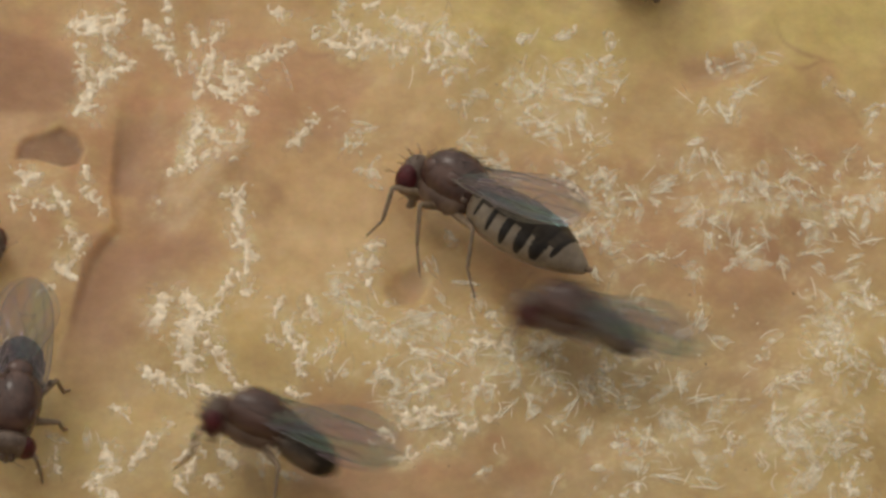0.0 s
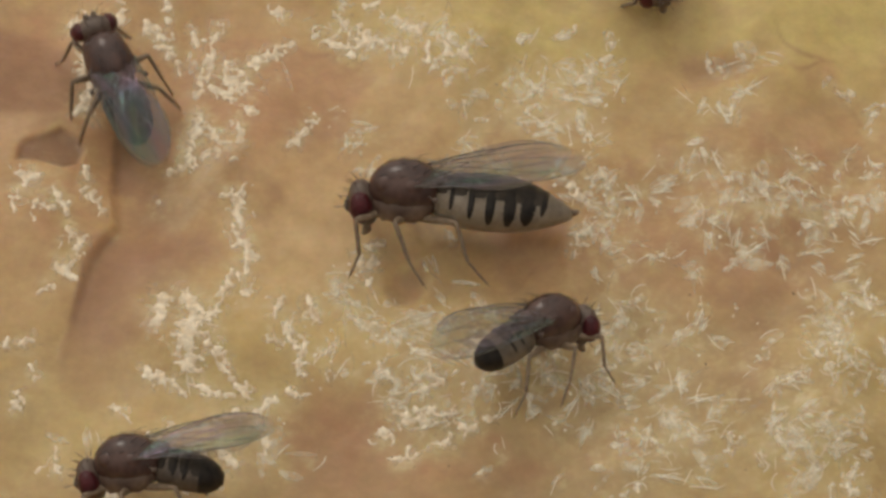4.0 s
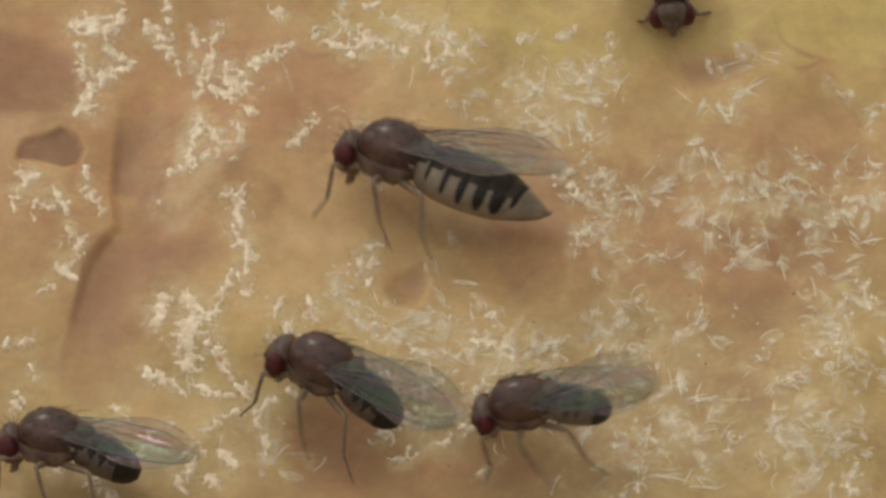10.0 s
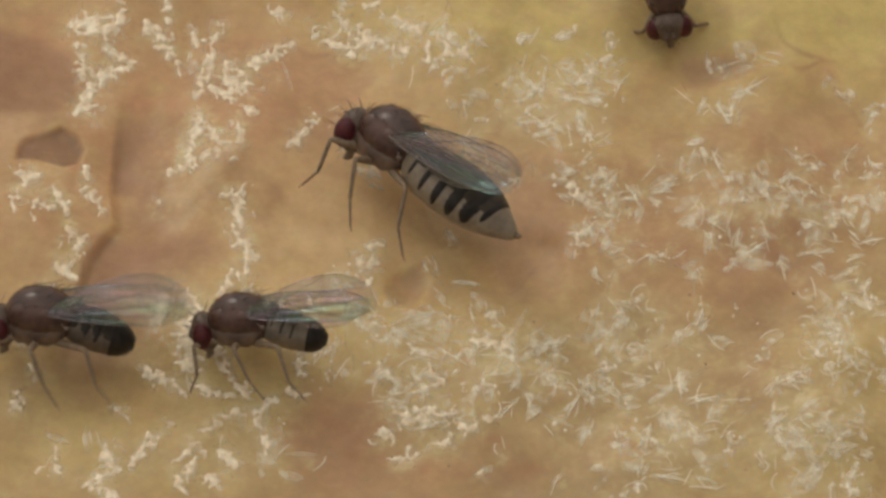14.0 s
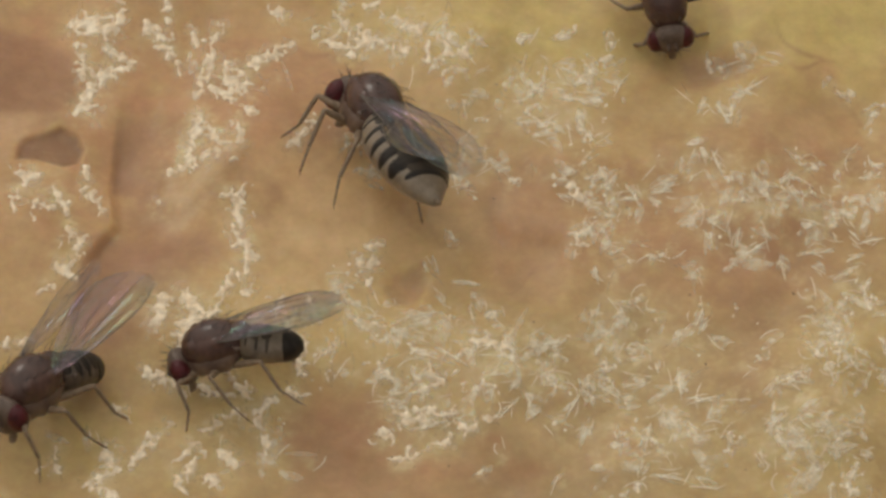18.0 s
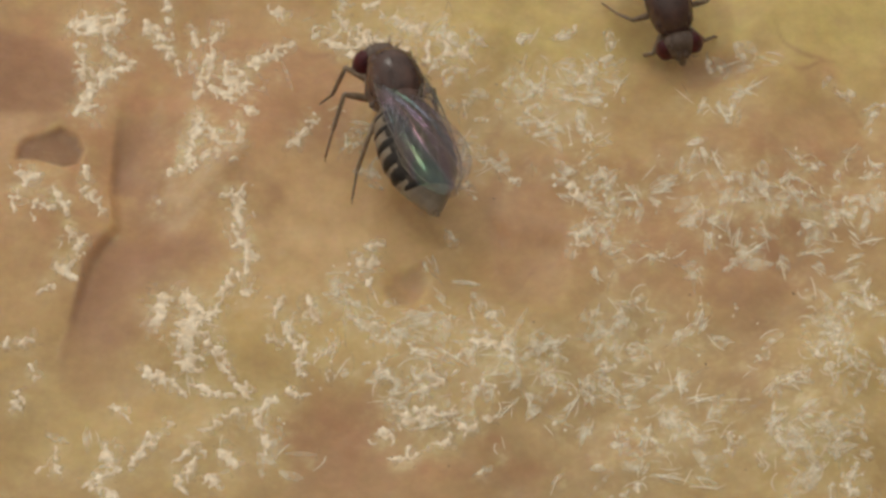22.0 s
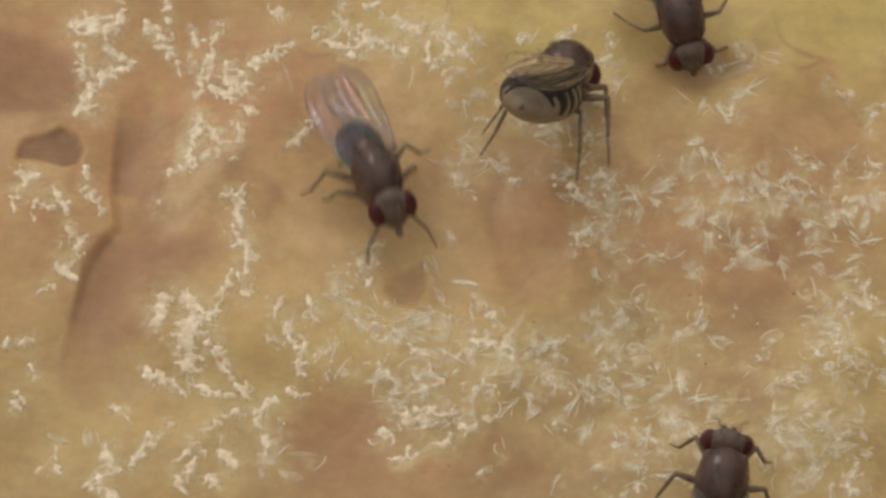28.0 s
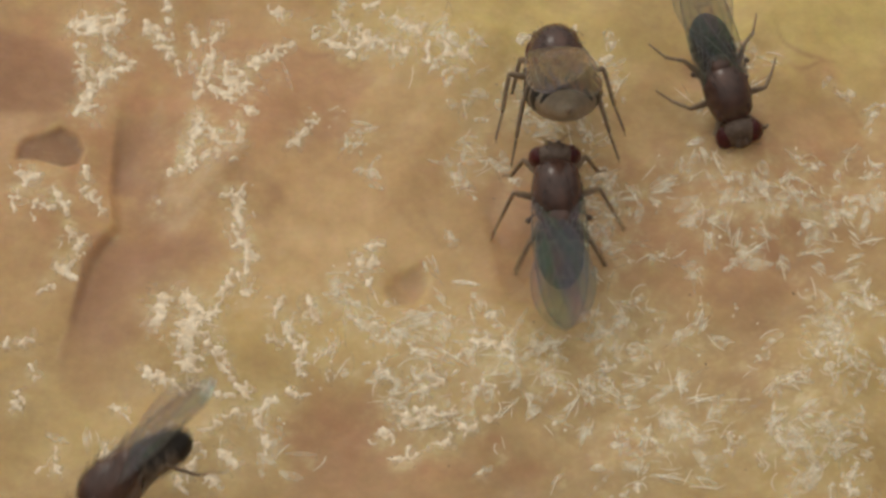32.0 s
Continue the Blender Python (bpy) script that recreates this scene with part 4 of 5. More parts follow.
def crust_mesh(strokes, seed, swell, lift, material, pitch=2.2):
    """Dried crust along wandering strokes: a thin ragged sheet with holes, thick in its middle, that thins out on to the fruit."""
    r = random.Random(seed)
    lines = []
    for x0, y0, x1, y1, wide in strokes:
        lines.append((x0, y0, x1, y1, wide * 0.6))
        long, way = math.hypot(x1 - x0, y1 - y0), math.atan2(y1 - y0, x1 - x0)
        for _ in range(1 + int(long / 22) + int(wide / 9)):
            t, a, q = r.random(), way + r.choice((-1, 1)) * r.uniform(0.5, 1.4), r.uniform(5, 8 + wide * 0.7)
            x, y = x0 + (x1 - x0) * t, y0 + (y1 - y0) * t
            lines.append((x, y, x + math.cos(a) * q, y + math.sin(a) * q, wide * r.uniform(0.22, 0.4)))
        for _ in range(r.choice((0, 1, 1, 2)) if swell < 2 else 0):
            # a thin curl that runs out from the crust
            t, a, turn = r.random(), r.uniform(0, 6.28), r.uniform(-0.5, 0.5)
            x, y = x0 + (x1 - x0) * t, y0 + (y1 - y0) * t
            for _ in range(r.randint(3, 6)):
                px, py, a = x, y, a + turn
                x, y = x + 5.5 * math.cos(a), y + 5.5 * math.sin(a)
                lines.append((px, py, x, y, 1.8))
    pad = max(w for *_, w in lines) * swell + 30
    gx, gy = np.meshgrid(np.arange(min(min(q[0], q[2]) for q in lines) - pad, max(max(q[0], q[2]) for q in lines) + pad, pitch),
                         np.arange(min(min(q[1], q[3]) for q in lines) - pad, max(max(q[1], q[3]) for q in lines) + pad, pitch))
    X, Y = gx + 4.5 * speckle(gx, gy, 17, seed) + 2 * speckle(gx, gy, 7, seed + 1), gy + 4.5 * speckle(gx, gy, 17, seed + 2) + 2 * speckle(gx, gy, 7, seed + 3)
    f = np.full(gx.shape, -9.0)
    for x0, y0, x1, y1, half in lines:
        dx, dy = x1 - x0, y1 - y0
        t = np.clip(((X - x0) * dx + (Y - y0) * dy) / max(dx * dx + dy * dy, 1e-6), 0, 1)
        f = np.maximum(f, 1 - np.hypot(X - x0 - t * dx, Y - y0 - t * dy) / (half * swell + 1.5))
    curl = 1 - 2.4 * np.abs(speckle(gx, gy, 13, seed + 4))
    f = f + 0.8 * (curl - 0.42) + 0.25 * speckle(gx, gy, 9, seed + 6) + 0.22 * speckle(gx, gy, 4.6, seed + 5) - 0.12
    quad = (f[:-1, :-1] + f[:-1, 1:] + f[1:, 1:] + f[1:, :-1]) > 0
    i = np.arange(f.size).reshape(f.shape)
    faces = np.stack([i[1:, :-1][quad], i[1:, 1:][quad], i[:-1, 1:][quad], i[:-1, :-1][quad]], -1)
    used, back = np.unique(faces, return_inverse=True)
    co = on_fruit_all(gx.ravel()[used], gy.ravel()[used])
    co[:, 2] += np.where(f.ravel()[used] > 0, lift * (0.25 + np.clip(f.ravel()[used] * 1.4, 0, 1)), -0.004)
    me = bpy.data.meshes.new("crust")
    me.from_pydata((co * MM).tolist(), [], back.reshape(-1, 4).tolist())
    me.polygons.foreach_set("use_smooth", [True] * len(me.polygons))
    me.materials.append(material)
    return me


def thread(bm, X, Y, way, long, bend, thick, r, lift=0.002):
    """A thin curled fibre lying on the fruit."""
    pts, rad, n, a = [], [], 5, way - bend / 2
    x, y = X - math.cos(way) * long / 2, Y - math.sin(way) * long / 2
    for k in range(n + 1):
        pts.append(on_fruit(x, y, lift * (math.sin(math.pi * k / n) - 0.5)))
        rad.append(thick * (0.35 + 0.65 * math.sin(math.pi * (k + 0.4) / (n + 0.8))))
        x, y, a = x + math.cos(a) * long / n, y + math.sin(a) * long / n, a + bend / n
    tube(bm, pts, rad, 4)


def leaf(bm, X, Y, way, long, wide, r, lift=0.006):
    """A curled lens-shaped scale with fine ribs along it, one edge raised."""
    n, k, lines, tilt, ribs, skew = 8, 6, [], r.choice((-1, 1)) * r.uniform(0.004, 0.022), r.uniform(0, 6.28), r.uniform(-0.22, 0.22)
    for q in range(n + 1):
        t = q / n
        w = wide * (math.sin(math.pi * min(0.97, max(0.04, t))) ** 0.75) * 0.5
        mid = skew * wide * math.sin(math.pi * t)
        row = []
        for p in range(k + 1):
            c = 2 * p / k - 1
            dx, dy = (t - 0.5) * long + r.uniform(-1, 1), mid + c * w * r.uniform(0.9, 1.1)
            row.append(bm.verts.new(on_fruit(X + dx * math.cos(way) - dy * math.sin(way), Y + dx * math.sin(way) + dy * math.cos(way),
                                             lift * (1.2 - c * c) + abs(tilt) * (1 + c * math.copysign(1, tilt)) * 0.5 * math.sin(math.pi * t) + 0.004 * math.sin(c * 8 + ribs))))
        lines.append(row)
    for a, b in zip(lines, lines[1:]):
        for q in range(k):
            bm.faces.new((a[q], a[q + 1], b[q + 1], b[q]))


def tuft(clear, pale, X, Y, way, r):
    """A half-clear scale or two with bright fibres along them and a curl at the end."""
    for _ in range(r.choice((0, 0, 1, 1, 2))):
        leaf(clear, X + r.gauss(0, 8), Y + r.gauss(0, 8), way + r.gauss(0, 0.3), r.uniform(20, 58), r.uniform(7, 19), r)
    for _ in range(r.choice((0, 1, 1, 2, 2))):
        side, along, a = r.gauss(0, 7), r.gauss(0, 9), way + r.gauss(0, 0.3)
        x, y = X + along * math.cos(way) - side * math.sin(way), Y + along * math.sin(way) + side * math.cos(way)
        thread(pale if r.random() < 0.5 else clear, x, y, a, r.uniform(14, 44), r.gauss(0, 1.0), r.uniform(0.005, 0.011), r)
    if r.random() < 0.3:
        thread(pale, X + 16 * math.cos(way), Y + 16 * math.sin(way), way + r.uniform(0.5, 1.9), r.uniform(10, 26), r.gauss(0, 2.4), r.uniform(0.004, 0.008), r)
    if r.random() < 0.2:
        blob(pale, X + r.gauss(0, 14), Y + r.gauss(0, 14), r.uniform(2, 4.5), r, 0.012)


def build_flakes():
    r = random.Random(21)
    for n, strokes in enumerate(CRUSTS):
        for k, stroke in enumerate(strokes):
            part("flake", crust_mesh([stroke], 40 * n + k, 1.1, 0.014, FLAKE), ground)
    for strokes in (SCALES_E, SCALES_SE, SCALES_S, SCALES_MID):
        for x0, y0, x1, y1, wide, bend in strokes:
            bm = bmesh.new()
            mx, my, way, long = (x0 + x1) / 2, (y0 + y1) / 2, math.atan2(y1 - y0, x1 - x0), math.hypot(x1 - x0, y1 - y0)
            leaf(bm, mx, my, way, long, wide, r)
            leaf(bm, mx + r.gauss(0, 5), my + r.gauss(0, 5), way + r.gauss(0, 0.25), long * r.uniform(0.6, 0.9), wide * r.uniform(0.6, 1.1), r)
            scale = part("scale", mesh_of(bm, SLIVER), ground)
            bm = bmesh.new()
            thread(bm, mx, my + wide * 0.3, way, long, bend, 0.011, r, 0.006)
            for _ in range(3):
                thread(bm, mx + r.gauss(0, 9), my + r.gauss(0, 7), way + r.gauss(0, 0.5), long * r.uniform(0.35, 0.8), r.gauss(0, 0.9), 0.008, r, 0.006)
            part("fibre", mesh_of(bm, FIBRE), scale)
    for n, strokes in enumerate(CRUSTS):
        part("dried_film", crust_mesh(strokes, 700 + n, 2.6, 0.005, VEIL, 3.4), ground, "cloudy dried film", kind="stuff")
    clear, pale = bmesh.new(), bmesh.new()
    for X, Y, way in TUFTS:
        tuft(clear, pale, X, Y, way, r)
    near = [(X, Y, way) for X, Y, way in TUFTS if X > 560][::3]
    for side in (0, 1):
        strokes = [(X - 11 * math.cos(way), Y - 11 * math.sin(way), X + 11 * math.cos(way), Y + 11 * math.sin(way), r.uniform(3, 8)) for X, Y, way in near if (X > 1180) == side]
        part("loose_crumbs", crust_mesh(strokes, 900 + side, 1.1, 0.011, CRUMB, 2.6), ground, kind="stuff")
    part("loose_scales", mesh_of(clear, SLIVER), ground, kind="stuff")
    part("loose_fibres", mesh_of(pale, FIBRE), ground, kind="stuff")
    for X, Y, q in ((1221, 522, 3), (1249, 645, 4), (794, 825, 3), (830, 333, 3), (945, 570, 4), (1404, 520, 4), (1442, 555, 3), (874, 352, 2.5), (1415, 340, 3), (1120, 803, 3), (676, 640, 2.5), (1320, 832, 3)):
        bm = bmesh.new()
        blob(bm, X, Y, q * 0.7, r, 0.01)
        part("speck", mesh_of(bm, GRIT), ground, "dark speck")


build_flakes()


# ---- the flies and their ways ----
HER, her_wings, her_legs, her_abdomen = build_fly("female", "large pale-bellied fruit fly with black abdominal bands", 1.0, sweep=(12, 8, 6))
COURTER, courter_wings, courter_legs, _ = build_fly("pale male", "small brown fruit fly with a dark abdomen tip", 0.84)
WESTERN, western_wings, western_legs, _ = build_fly("male", "brown fruit fly with long folded grey wings", 0.88)
RIVAL, rival_wings, rival_legs, _ = build_fly("male", "dark brown fruit fly with violet-sheened wings", 0.92)
WANDERER, wanderer_wings, wanderer_legs, _ = build_fly("male", "brown fruit fly with pale pinkish wings", 0.88, splay=8, spread=-5, raised=-5, roll=24, head_turn=(0, -24, 0), head_down=0.05, head_out=0.6)
NORTHERN, northern_wings, northern_legs, _ = build_fly("male", "dark brown fruit fly with red eyes on yellow flesh", 0.86, splay=12, spread=-3, raised=3, roll=24, head_turn=(0, -22, 0), head_down=0.05, head_out=0.6)
LATE, late_wings, late_legs, _ = build_fly("male", "reddish brown fruit fly with striped grey wings", 0.92, splay=8, spread=-4, raised=2, roll=26, head_turn=(0, 5, 0), head_down=0.1)


def motions():
    go(HER, her_legs, [(0.0, 806, 318, 151, -24, 66), (0.7, 784, 310, 151, -24, 66), (1.2, 796, 310, 151, -24, 66), (2.0, 791, 312, 151, -24, 66), (3.1, 786, 310, 151, -24, 66),
             (3.5, 747, 322, 163, -12, 69), (4.3, 715, 333, 179, -4, 71), (5.5, 707, 335, 179, -4, 71), (9.3, 706, 335, 179, -4, 71), (9.5, 708, 318, 168, -8, 71),
             (9.7, 704, 292, 162, -15, 68), (9.9, 700, 275, 164, -12, 68), (10.0, 697, 262, 162, -14, 67), (10.1, 694, 248, 150, -22, 63), (10.5, 698, 242, 147, -23, 63), (13.5, 698, 240, 146, -23, 63),
             (14.5, 690, 240, 146, -23, 63), (15.5, 674, 196, 136, -34, 60), (16.5, 664, 186, 128, -46, 58), (18.0, 662, 182, 129, -48, 58), (18.5, 662, 182, 134, -46, 58),
             (19.5, 655, 182, 139, -46, 58), (20.0, 660, 178, 127, -46, 54), (20.5, 690, 146, 114, -37, 32), (21.0, 694, 142, 112, -39, 28), (22.0, 698, 142, 111, -39, 26),
             (22.5, 696, 136, 106, -46, 18), (23.0, 702, 132, 105, -46, 16), (24.8, 704, 136, 105, -46, 16), (25.1, 690, 148, 107, -43, 27), (25.2, 706, 128, 101, -43, 20),
             (25.3, 730, 115, 99, -43, 20), (25.5, 728, 110, 98, -43, 20), (26.5, 870, 115, 70, -52, -10), (27.5, 990, 124, 50, -64, -30), (28.0, 1000, 122, 48, -64, -30),
             (28.2, 1018, 112, 68, -58, -20), (28.3, 1018, 126, 104, -46, 6), (28.5, 1000, 105, 112, -48, 10), (28.7, 970, 90, 113, -54, 10), (29.0, 946, 88, 108, -60, 8),
             (29.5, 954, 92, 112, -60, 8), (30.5, 970, 94, 110, -60, 8), (31.6, 974, 96, 110, -60, 8), (31.9, 984, 96, 97, -62, 4), (32.0, 984, 96, 97, -62, 4)])
    go(COURTER, courter_legs, [(0.0, 1000, 540, 166, 0, 64), (0.1, 860, 520, 168, 0, 64), (0.2, 790, 535, 178, 0, 66), (0.3, 695, 555, 184, 0, 70), (0.4, 668, 558, 186, 0, 70),
                 (0.5, 588, 576, 195, 0, 68), (0.6, 564, 578, 196, 0, 68), (0.7, 544, 592, 200, 0, 68), (0.8, 500, 608, 200, 0, 68), (0.9, 476, 600, 192, 0, 68),
                 (1.0, 454, 596, 185, 0, 68), (1.1, 416, 564, 172, 0, 66), (1.2, 400, 556, 165, 0, 64), (1.3, 398, 552, 155, -5, 58), (1.4, 440, 552, 145, -12, 42),
                 (1.5, 512, 552, 118, -25, 14), (1.6, 544, 545, 93, -30, 0), (1.7, 568, 502, 88, -30, 0), (1.8, 588, 498, 78, -30, -8), (1.9, 626, 480, 60, -25, -20),
                 (2.0, 692, 470, 42, -15, -38), (2.1, 714, 478, 46, -15, -36), (2.2, 778, 495, 58, -20, -24), (2.3, 832, 490, 65, -25, -18), (2.4, 856, 510, 68, -25, -16),
                 (2.5, 896, 590, 50, -15, -30), (2.6, 918, 562, 42, -10, -40), (2.7, 942, 568, 30, -28, -57), (3.0, 966, 568, 22, -28, -63), (3.5, 968, 558, 20, -28, -65),
                 (4.5, 985, 575, 8, -22, -68), (5.5, 1000, 588, -2, -17, -71), (8.8, 1000, 588, -2, -17, -71), (9.0, 995, 588, -16, 8, -62), (9.1, 962, 562, -32, 14, -46),
                 (9.2, 948, 588, -60, 20, -18), (9.3, 928, 608, -95, 22, 0), (9.4, 904, 602, -115, 20, 12), (9.5, 900, 638, -138, 14, 34), (9.6, 900, 656, -142, 10, 40),
                 (9.7, 902, 694, -155, 4, 48), (9.8, 908, 706, -156, 2, 50), (9.9, 934, 704, -166, 0, 52), (10.1, 896, 712, -178, -13, 48), (10.5, 868, 702, -182, -13, 48),
                 (12.0, 856, 702, -182, -13, 48), (13.4, 838, 708, -182, -13, 48), (13.5, 828, 692, -178, 0, 56), (13.6, 740, 676, -180, 0, 60), (13.7, 608, 612, -186, 0, 64),
                 (13.8, 496, 574, -186, 0, 66), (13.9, 432, 558, -183, -8, 69), (14.0, 424, 560, -180, -8, 69), (14.5, 386, 588, -170, -8, 69), (16.5, 376, 610, -166, -8, 69),
                 (18.1, 376, 608, -166, -8, 69), (18.2, 290, 616, -160, 0, 70), (18.3, 160, 684, -155, 0, 66), (18.4, -60, 740, -155, 0, 60), (18.6, -420, 830, -155, 0, 60),
                 (32.0, -440, 840, -155, 0, 60)])
    go(WESTERN, western_legs, [(0.0, 455, 735, 160, 0, 62), (0.1, 380, 710, 163, 0, 64), (0.2, 306, 692, 172, 0, 66), (0.3, 264, 688, 170, 0, 66), (0.4, 248, 670, 172, 0, 66),
                 (0.5, 276, 650, 160, -5, 62), (0.6, 268, 648, 152, -8, 56), (0.7, 292, 676, 150, -8, 54), (0.8, 300, 736, 188, 0, 64), (0.9, 308, 776, 203, 0, 68),
                 (1.0, 306, 798, 184, -5, 72), (2.0, 302, 806, 181, -5, 72), (3.0, 302, 808, 181, -5, 72), (3.5, 250, 812, 183, -5, 72), (4.5, 222, 816, 185, -5, 72),
                 (5.5, 214, 822, 186, -5, 72), (6.5, 207, 822, 186, -5, 72), (7.0, 180, 784, 182, -7, 70), (7.5, 112, 774, 173, -7, 70), (9.0, 92, 768, 171, -7, 70),
                 (10.6, 88, 768, 171, -7, 70), (11.0, 15, 775, 166, -7, 70), (12.4, -5, 772, 166, -7, 70), (12.7, -40, 760, 156, -7, 70), (12.9, -105, 745, 150, -7, 70),
                 (13.1, -190, 730, 148, -7, 70), (13.3, -330, 700, 148, -7, 70), (13.8, -500, 680, 146, -7, 70), (32.0, -510, 680, 146, -7, 70)])
    go(RIVAL, rival_legs, [(0.0, 27, 712, -94, 38, -8), (0.3, 38, 703, -94, 38, -8), (0.4, 38, 738, -96, 36, -8), (0.5, 40, 870, -102, 32, -8), (0.7, 62, 905, -110, 14, -10),
               (0.9, 66, 1110, -110, 14, -10), (1.3, 100, 1240, -60, 5, 0), (3.0, 500, 1200, 0, 0, -30), (6.0, 860, 1150, 60, 0, -10), (8.5, 915, 1000, 62, -15, -10),
               (8.7, 938, 915, 60, -18, -14), (8.8, 946, 850, 60, -18, -14), (8.9, 937, 800, 76, -20, 0), (9.0, 935, 775, 79, -20, 0), (9.1, 858, 808, 100, -20, 5),
               (9.2, 812, 806, 124, -18, 14), (9.3, 730, 758, 130, -16, 20), (9.4, 670, 690, 124, -16, 20), (9.5, 622, 648, 128, -16, 22), (9.8, 616, 624, 130, -16, 24),
               (9.9, 592, 636, 148, -12, 36), (10.1, 562, 638, 155, -7, 60), (10.4, 565, 633, 159, -7, 60), (13.4, 565, 633, 159, -7, 60), (13.5, 470, 600, 158, -6, 54),
               (13.6, 340, 576, 156, -6, 56), (13.7, 180, 548, 164, -2, 60), (13.8, 98, 530, 168, 0, 64), (13.9, 84, 545, 170, 0, 66), (14.1, 62, 560, 182, 0, 62),
               (14.5, 64, 656, 204, 34, 54), (15.5, 54, 676, 212, 40, 54), (16.5, 48, 684, 214, 42, 54), (18.0, 54, 676, 214, 42, 54), (18.1, 6, 716, 216, 40, 54),
               (18.2, -80, 770, 216, 20, 42), (18.3, -220, 850, 218, 14, 38), (18.5, -420, 980, 220, 8, 36), (32.0, -430, 990, 220, 8, 36)])
    go(WANDERER, wanderer_legs, [(0.0, -75, 385, -40, 0, -50), (0.1, -55, 400, -40, 0, -50), (0.2, -35, 425, -38, 0, -50), (0.3, 0, 445, -35, 0, -50), (0.4, 18, 452, -34, 0, -52),
                  (0.5, 52, 468, -34, 0, -54), (0.6, 102, 492, -32, 0, -56), (0.7, 132, 504, -28, 0, -58), (0.8, 150, 514, -22, 0, -60), (0.9, 180, 494, -14, 0, -64),
                  (1.0, 190, 496, -12, 0, -66), (1.3, 200, 492, -8, 0, -66), (1.5, 206, 472, -4, -6, -64), (1.7, 210, 428, 10, -20, -58), (1.9, 208, 402, 18, -32, -50),
                  (2.2, 210, 404, 26, -42, -42), (2.5, 234, 390, 32, -42, -38), (2.6, 252, 366, 38, -38, -34), (2.7, 300, 332, 31, -30, -50), (2.8, 312, 312, 43, -25, -48),
                  (2.9, 344, 256, 50, -25, -44), (3.0, 354, 228, 58, -28, -38), (3.1, 338, 230, 66, -30, -32), (3.3, 328, 208, 74, -30, -26), (3.4, 314, 198, 87, -30, -16),
                  (3.5, 264, 190, 118, -26, 16), (4.2, 190, 60, 112, -25, 10), (5.0, 170, -180, 90, -25, 0), (12.0, 400, -300, 20, -20, -30), (23.0, 500, -260, -20, -20, -40),
                  (25.0, 560, -110, -35, 0, -46), (25.1, 582, -55, -36, 0, -46), (25.3, 585, -25, -30, 0, -46), (25.5, 580, -15, -28, 0, -46), (26.5, 560, 60, -20, 0, -46),
                  (27.5, 600, 146, -24, 2, -42), (27.6, 586, 176, -38, 6, -32), (27.7, 604, 210, -56, 36, -18), (27.8, 608, 238, -60, 36, -14), (27.9, 632, 268, -64, 36, -12),
                  (28.0, 668, 310, -64, 36, -12), (28.1, 662, 344, -62, 36, -12), (28.2, 656, 358, -70, 36, -8), (28.3, 668, 378, -78, 36, -6), (28.4, 662, 420, -85, 36, -2),
                  (28.5, 668, 475, -84, 36, -2), (28.7, 666, 504, -88, 36, 0), (29.0, 670, 516, -90, 36, 0), (30.5, 674, 522, -90, 36, 0), (30.6, 668, 508, -88, 36, 0),
                  (30.7, 690, 486, -60, 36, -14), (30.8, 678, 468, -62, 36, -14), (30.9, 664, 490, -98, 36, 4), (31.0, 645, 500, -112, 36, 12), (31.1, 600, 518, -130, 12, 26),
                  (31.2, 560, 544, -135, 2, 50), (31.3, 504, 568, -138, 2, 54), (31.4, 444, 598, -140, 2, 56), (31.5, 388, 660, -140, 2, 58), (31.6, 340, 694, -142, 2, 58),
                  (31.7, 296, 716, -140, 2, 58), (31.8, 264, 752, -138, 2, 58), (31.9, 212, 804, -136, 2, 58), (32.0, 190, 862, -134, 2, 56)])
    go(NORTHERN, northern_legs, [(0.0, 1130, -97, -68, 4, -6), (3.5, 1140, -84, -70, 4, -6), (6.0, 1178, -62, -78, 4, 0), (9.0, 1182, -47, -84, 4, 2), (13.0, 1178, -28, -84, 4, 2),
                  (19.0, 1176, 2, -80, 4, 0), (23.0, 1186, 12, -75, 4, 0), (25.5, 1186, 10, -75, 4, 0), (27.5, 1190, 10, -75, 4, 0), (28.0, 1206, 30, -76, 4, 0),
                  (28.5, 1194, -20, -76, 4, 0), (28.7, 1190, -17, -76, 4, 0), (29.0, 1214, 38, -74, 4, 0), (29.2, 1232, 98, -72, 4, 0), (29.5, 1266, 140, -72, 4, -2),
                  (30.0, 1276, 132, -72, 4, -2), (31.0, 1286, 156, -73, 4, -2), (32.0, 1288, 166, -74, 4, -2)])
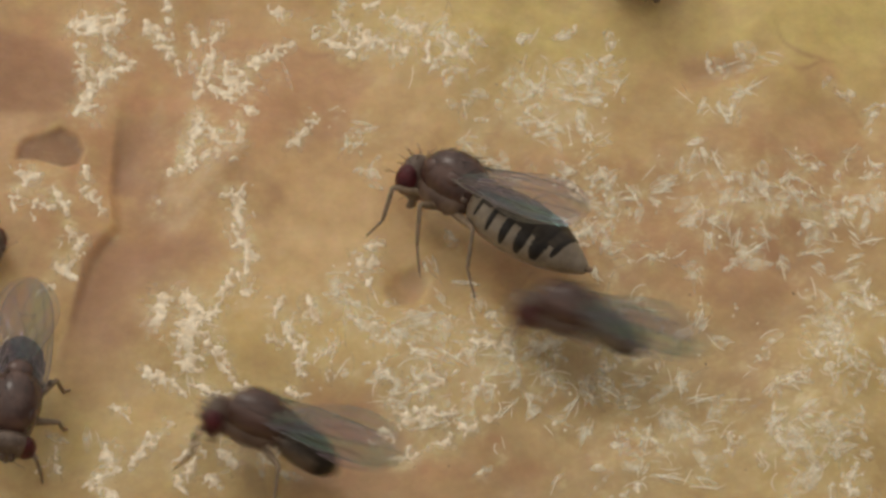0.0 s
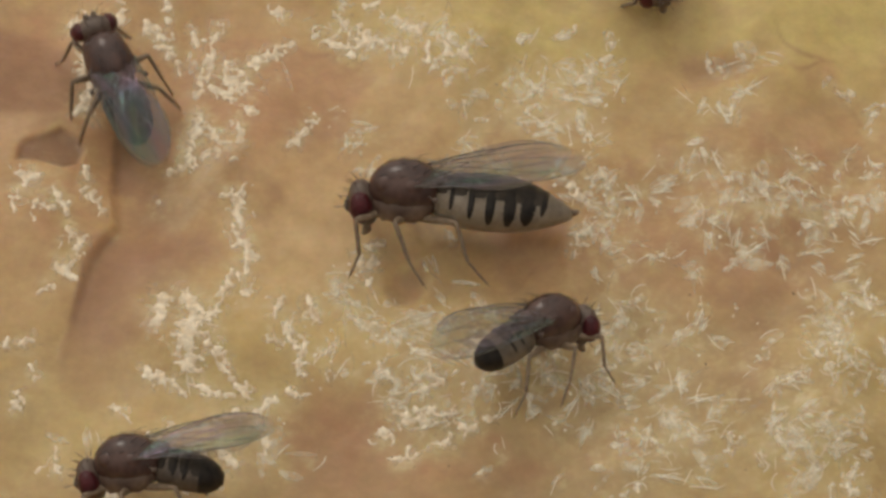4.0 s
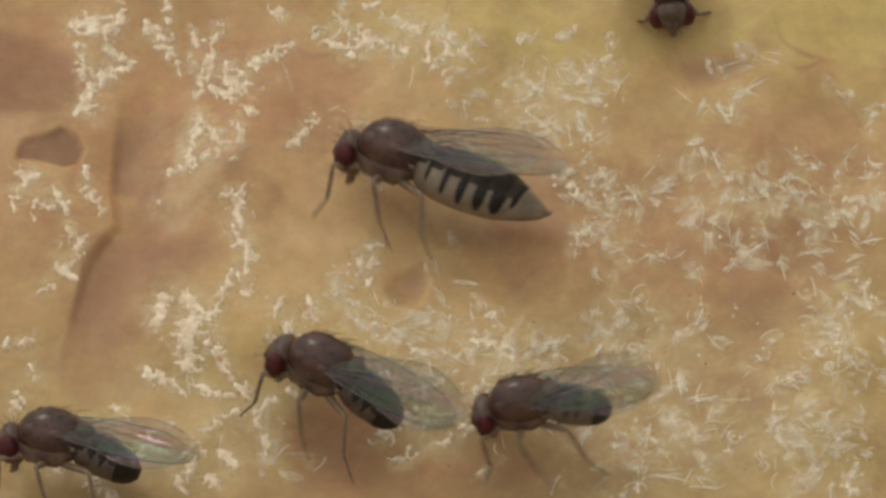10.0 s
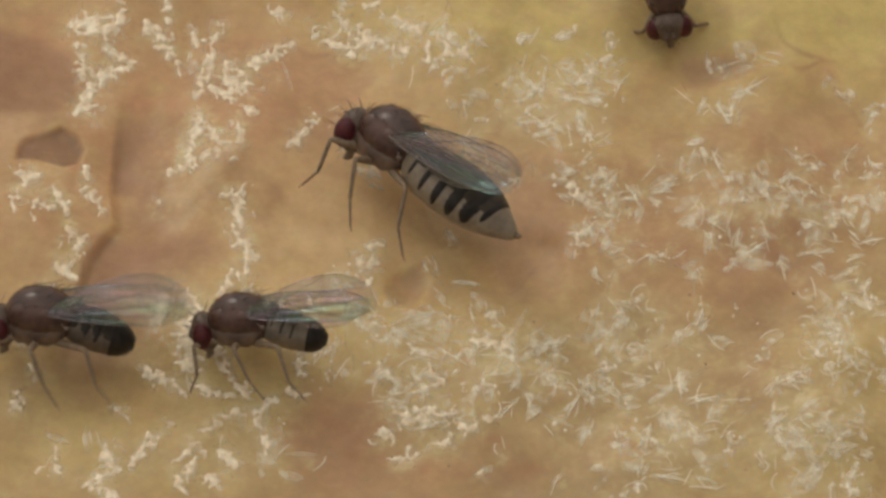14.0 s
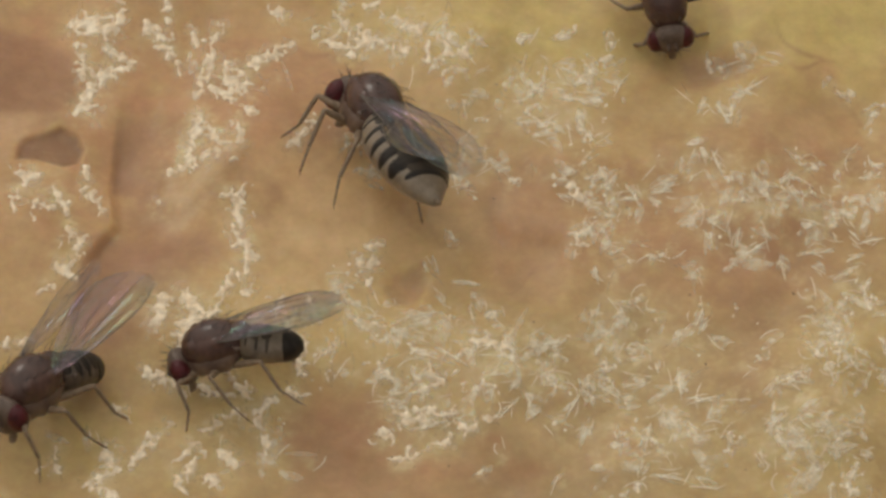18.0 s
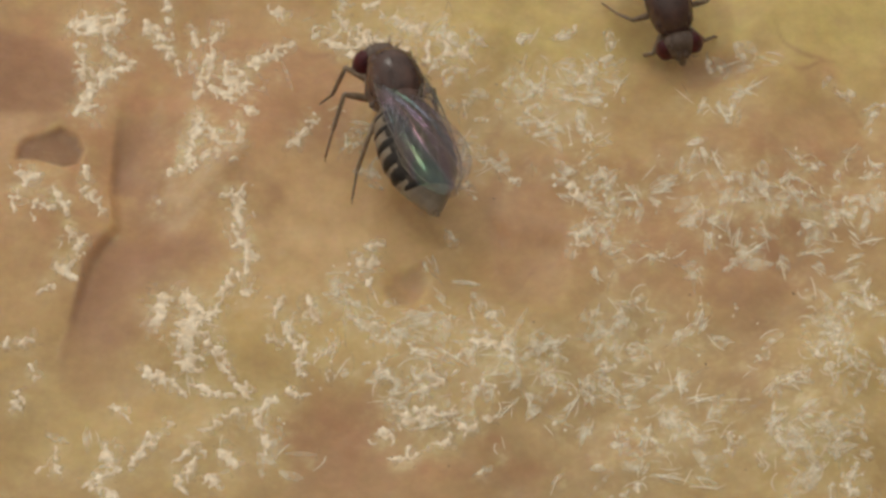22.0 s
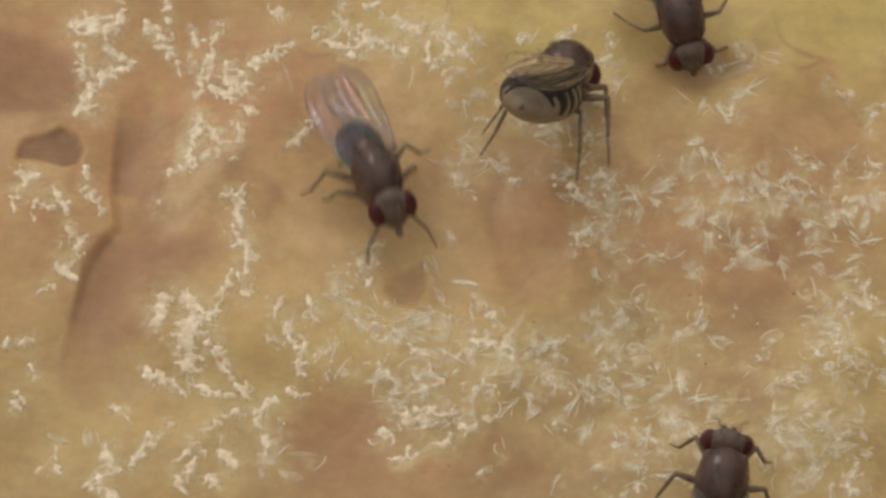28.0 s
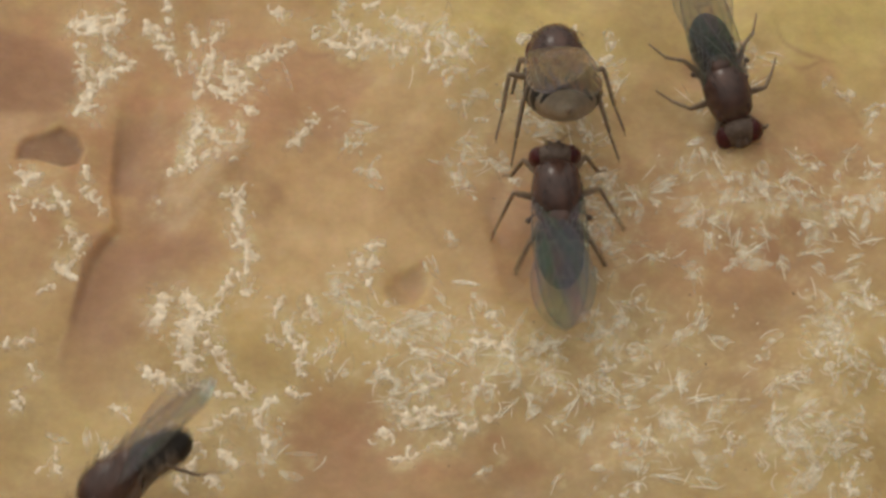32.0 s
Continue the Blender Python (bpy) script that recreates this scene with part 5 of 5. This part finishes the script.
    go(LATE, late_legs, [(0.0, -230, 745, 0, 0, -50), (0.6, -160, 745, 0, 0, -50), (0.8, -85, 748, 0, 0, -50), (0.9, -10, 742, 0, 0, -50), (1.0, -22, 754, -4, 0, -50),
              (1.1, -58, 790, -10, 0, -50), (1.3, -260, 850, -20, 0, -50), (4.0, -200, 1200, -30, 0, -40), (14.0, 700, 1300, 10, 0, -40), (24.0, 1250, 1120, 80, -15, 0),
              (24.9, 1262, 1000, 84, -20, 0), (25.0, 1262, 940, 84, -20, 0), (25.1, 1260, 858, 84, -20, 0), (27.5, 1276, 850, 80, -20, 0), (29.5, 1280, 848, 80, -20, 0),
              (30.0, 1262, 834, 85, -20, 0), (30.1, 1232, 800, 86, -20, 0), (30.2, 1200, 760, 98, -20, 4), (30.3, 1152, 698, 118, -18, 14), (30.4, 1108, 652, 122, -16, 18),
              (30.5, 1048, 606, 128, -16, 22), (30.6, 972, 578, 140, -12, 32), (30.7, 938, 558, 142, -12, 34), (30.8, 966, 568, 138, -12, 30), (30.9, 1002, 566, 119, -16, 16),
              (31.0, 1004, 546, 118, -16, 14), (31.1, 992, 536, 112, -18, 10), (31.2, 996, 504, 110, -18, 8), (31.3, 964, 456, 110, -18, 8), (31.4, 952, 426, 108, -18, 8),
              (31.5, 962, 380, 98, -20, 2), (31.6, 966, 362, 92, -20, 0), (31.9, 984, 346, 92, -20, 0), (32.0, 986, 338, 93, -20, 0)])
    # one wing lies over the other, both tipped to the side that is seen
    def folded(t, s, side, lie):
        """Wings folded over each other: the seen side, then spread, raised and roll of its wing and of the other."""
        return (t, *(lie[:3] if s == side else lie[3:]))

    high, low, drawn = (-18, 6, 18, -23, 15, -26), (12, 14, 28, -24, 13, -30), (-14, 4, 20, -15, 7, -20)
    resting_wings, raised_wings, long_wings = (-1, 6, 42, -20, 4, -24), (-5, 7, 17, -17, 9, -28), (-7, -2, 26, -20, 0, -24)
    level = (-1, -4, 42, -20, -6, -24)
    turned, lifted = (-3, -1, 38, -18, 7, -28), (-4, 1, 14, -16, 4, -19)
    for s, w in her_wings.items():
        w.scale = (1.1, 1.1, 1.1)
        flap(w, s, [folded(0.0, s, 1, low), folded(3.1, s, 1, low), folded(4.3, s, 1, high), folded(9.9, s, 1, high), folded(10.2, s, 1, low), folded(14.5, s, 1, low), folded(16.2, s, 1, drawn), folded(20.0, s, 1, drawn),
                    (20.5, -9, 3 + s, 6), (25.5, -9, 3 + s, 6), (27.0, -8, 11 + s, 16), (28.6, -8, 11 + s, 16), (29.0, 7 + 15 * s, 11 + s, 20), (29.5, 3 + 10 * s, 11 + s, 20), (30.5, 5 * s, 11 + s, 20), (31.6, -5, 11 + s, 20), (32.0, -5, 11 + s, 20)])
    her_abdomen.scale = (1.0, 1.08, 1.06)
    bend(her_abdomen, [(0.0, 0), (20.0, 0), (20.6, -1), (22.2, -1), (22.8, 5), (25.5, 5), (27.0, 12), (28.4, 12), (29.0, 14), (32.0, 14)])
    for s, w in wanderer_wings.items():
        flap(w, s, [(0.0, -12, 4, -16 * s), (1.4, -12, 4, -16 * s), (1.7, -10, 14, -8 * s), (2.5, -10, 14, -8 * s), (2.8, -9, 6, 20), (3.5, -9, 6, 20), (25.0, -12, 3, -12 * s),
                    (27.6, -3, -4 + s, 8), (28.3, -3, -4 + s, 8), (28.9, -10, -5 + s, 8), (32.0, -10, -5 + s, 8)])
    for s, w in western_wings.items():
        flap(w, s, [folded(0.0, s, 1, resting_wings), folded(0.8, s, 1, resting_wings), folded(1.0, s, 1, raised_wings), folded(6.5, s, 1, raised_wings), folded(7.2, s, 1, long_wings), folded(32.0, s, 1, long_wings)])
    for s, w in rival_wings.items():
        flap(w, s, [(0.0, -10, -4, 8), (0.6, -10, -4, 8), (1.3, -10, 3, 10), (9.0, -10, 4, 8), folded(10.2, s, 1, resting_wings), folded(13.8, s, 1, resting_wings), (14.5, 6, 18, 22), (18.1, 6, 18, 22), (32.0, -8, 4, 10)])
    for s, w in northern_wings.items():
        flap(w, s, [(0.0, -11, 2 + s, 8), (32.0, -11, 2 + s, 8)])
    for s, w in late_wings.items():
        flap(w, s, [(0.0, -11, 2 + s, 8), (32.0, -11, 2 + s, 8)])
    for s, wing in courter_wings.items():
        rows = [folded(0.0, s, 1, level), folded(1.3, s, 1, level), (1.6, -11, 3, 6), (2.3, -11, 3, 6), folded(2.6, s, -1, turned), folded(8.8, s, -1, turned),
                (9.4, -12, 3, 6), folded(10.0, s, 1, resting_wings), folded(12.3, s, 1, resting_wings)]
        if s < 0:
            # the wing held out and humming
            rows += [(12.55 + 0.1 * n, 84 + 10 * (-1) ** n, 14, 14) for n in range(9)]
        flap(wing, s, rows + [folded(13.45, s, 1, resting_wings), folded(14.2, s, 1, resting_wings), folded(15.5, s, 1, lifted), folded(32.0, s, 1, lifted)])


motions()
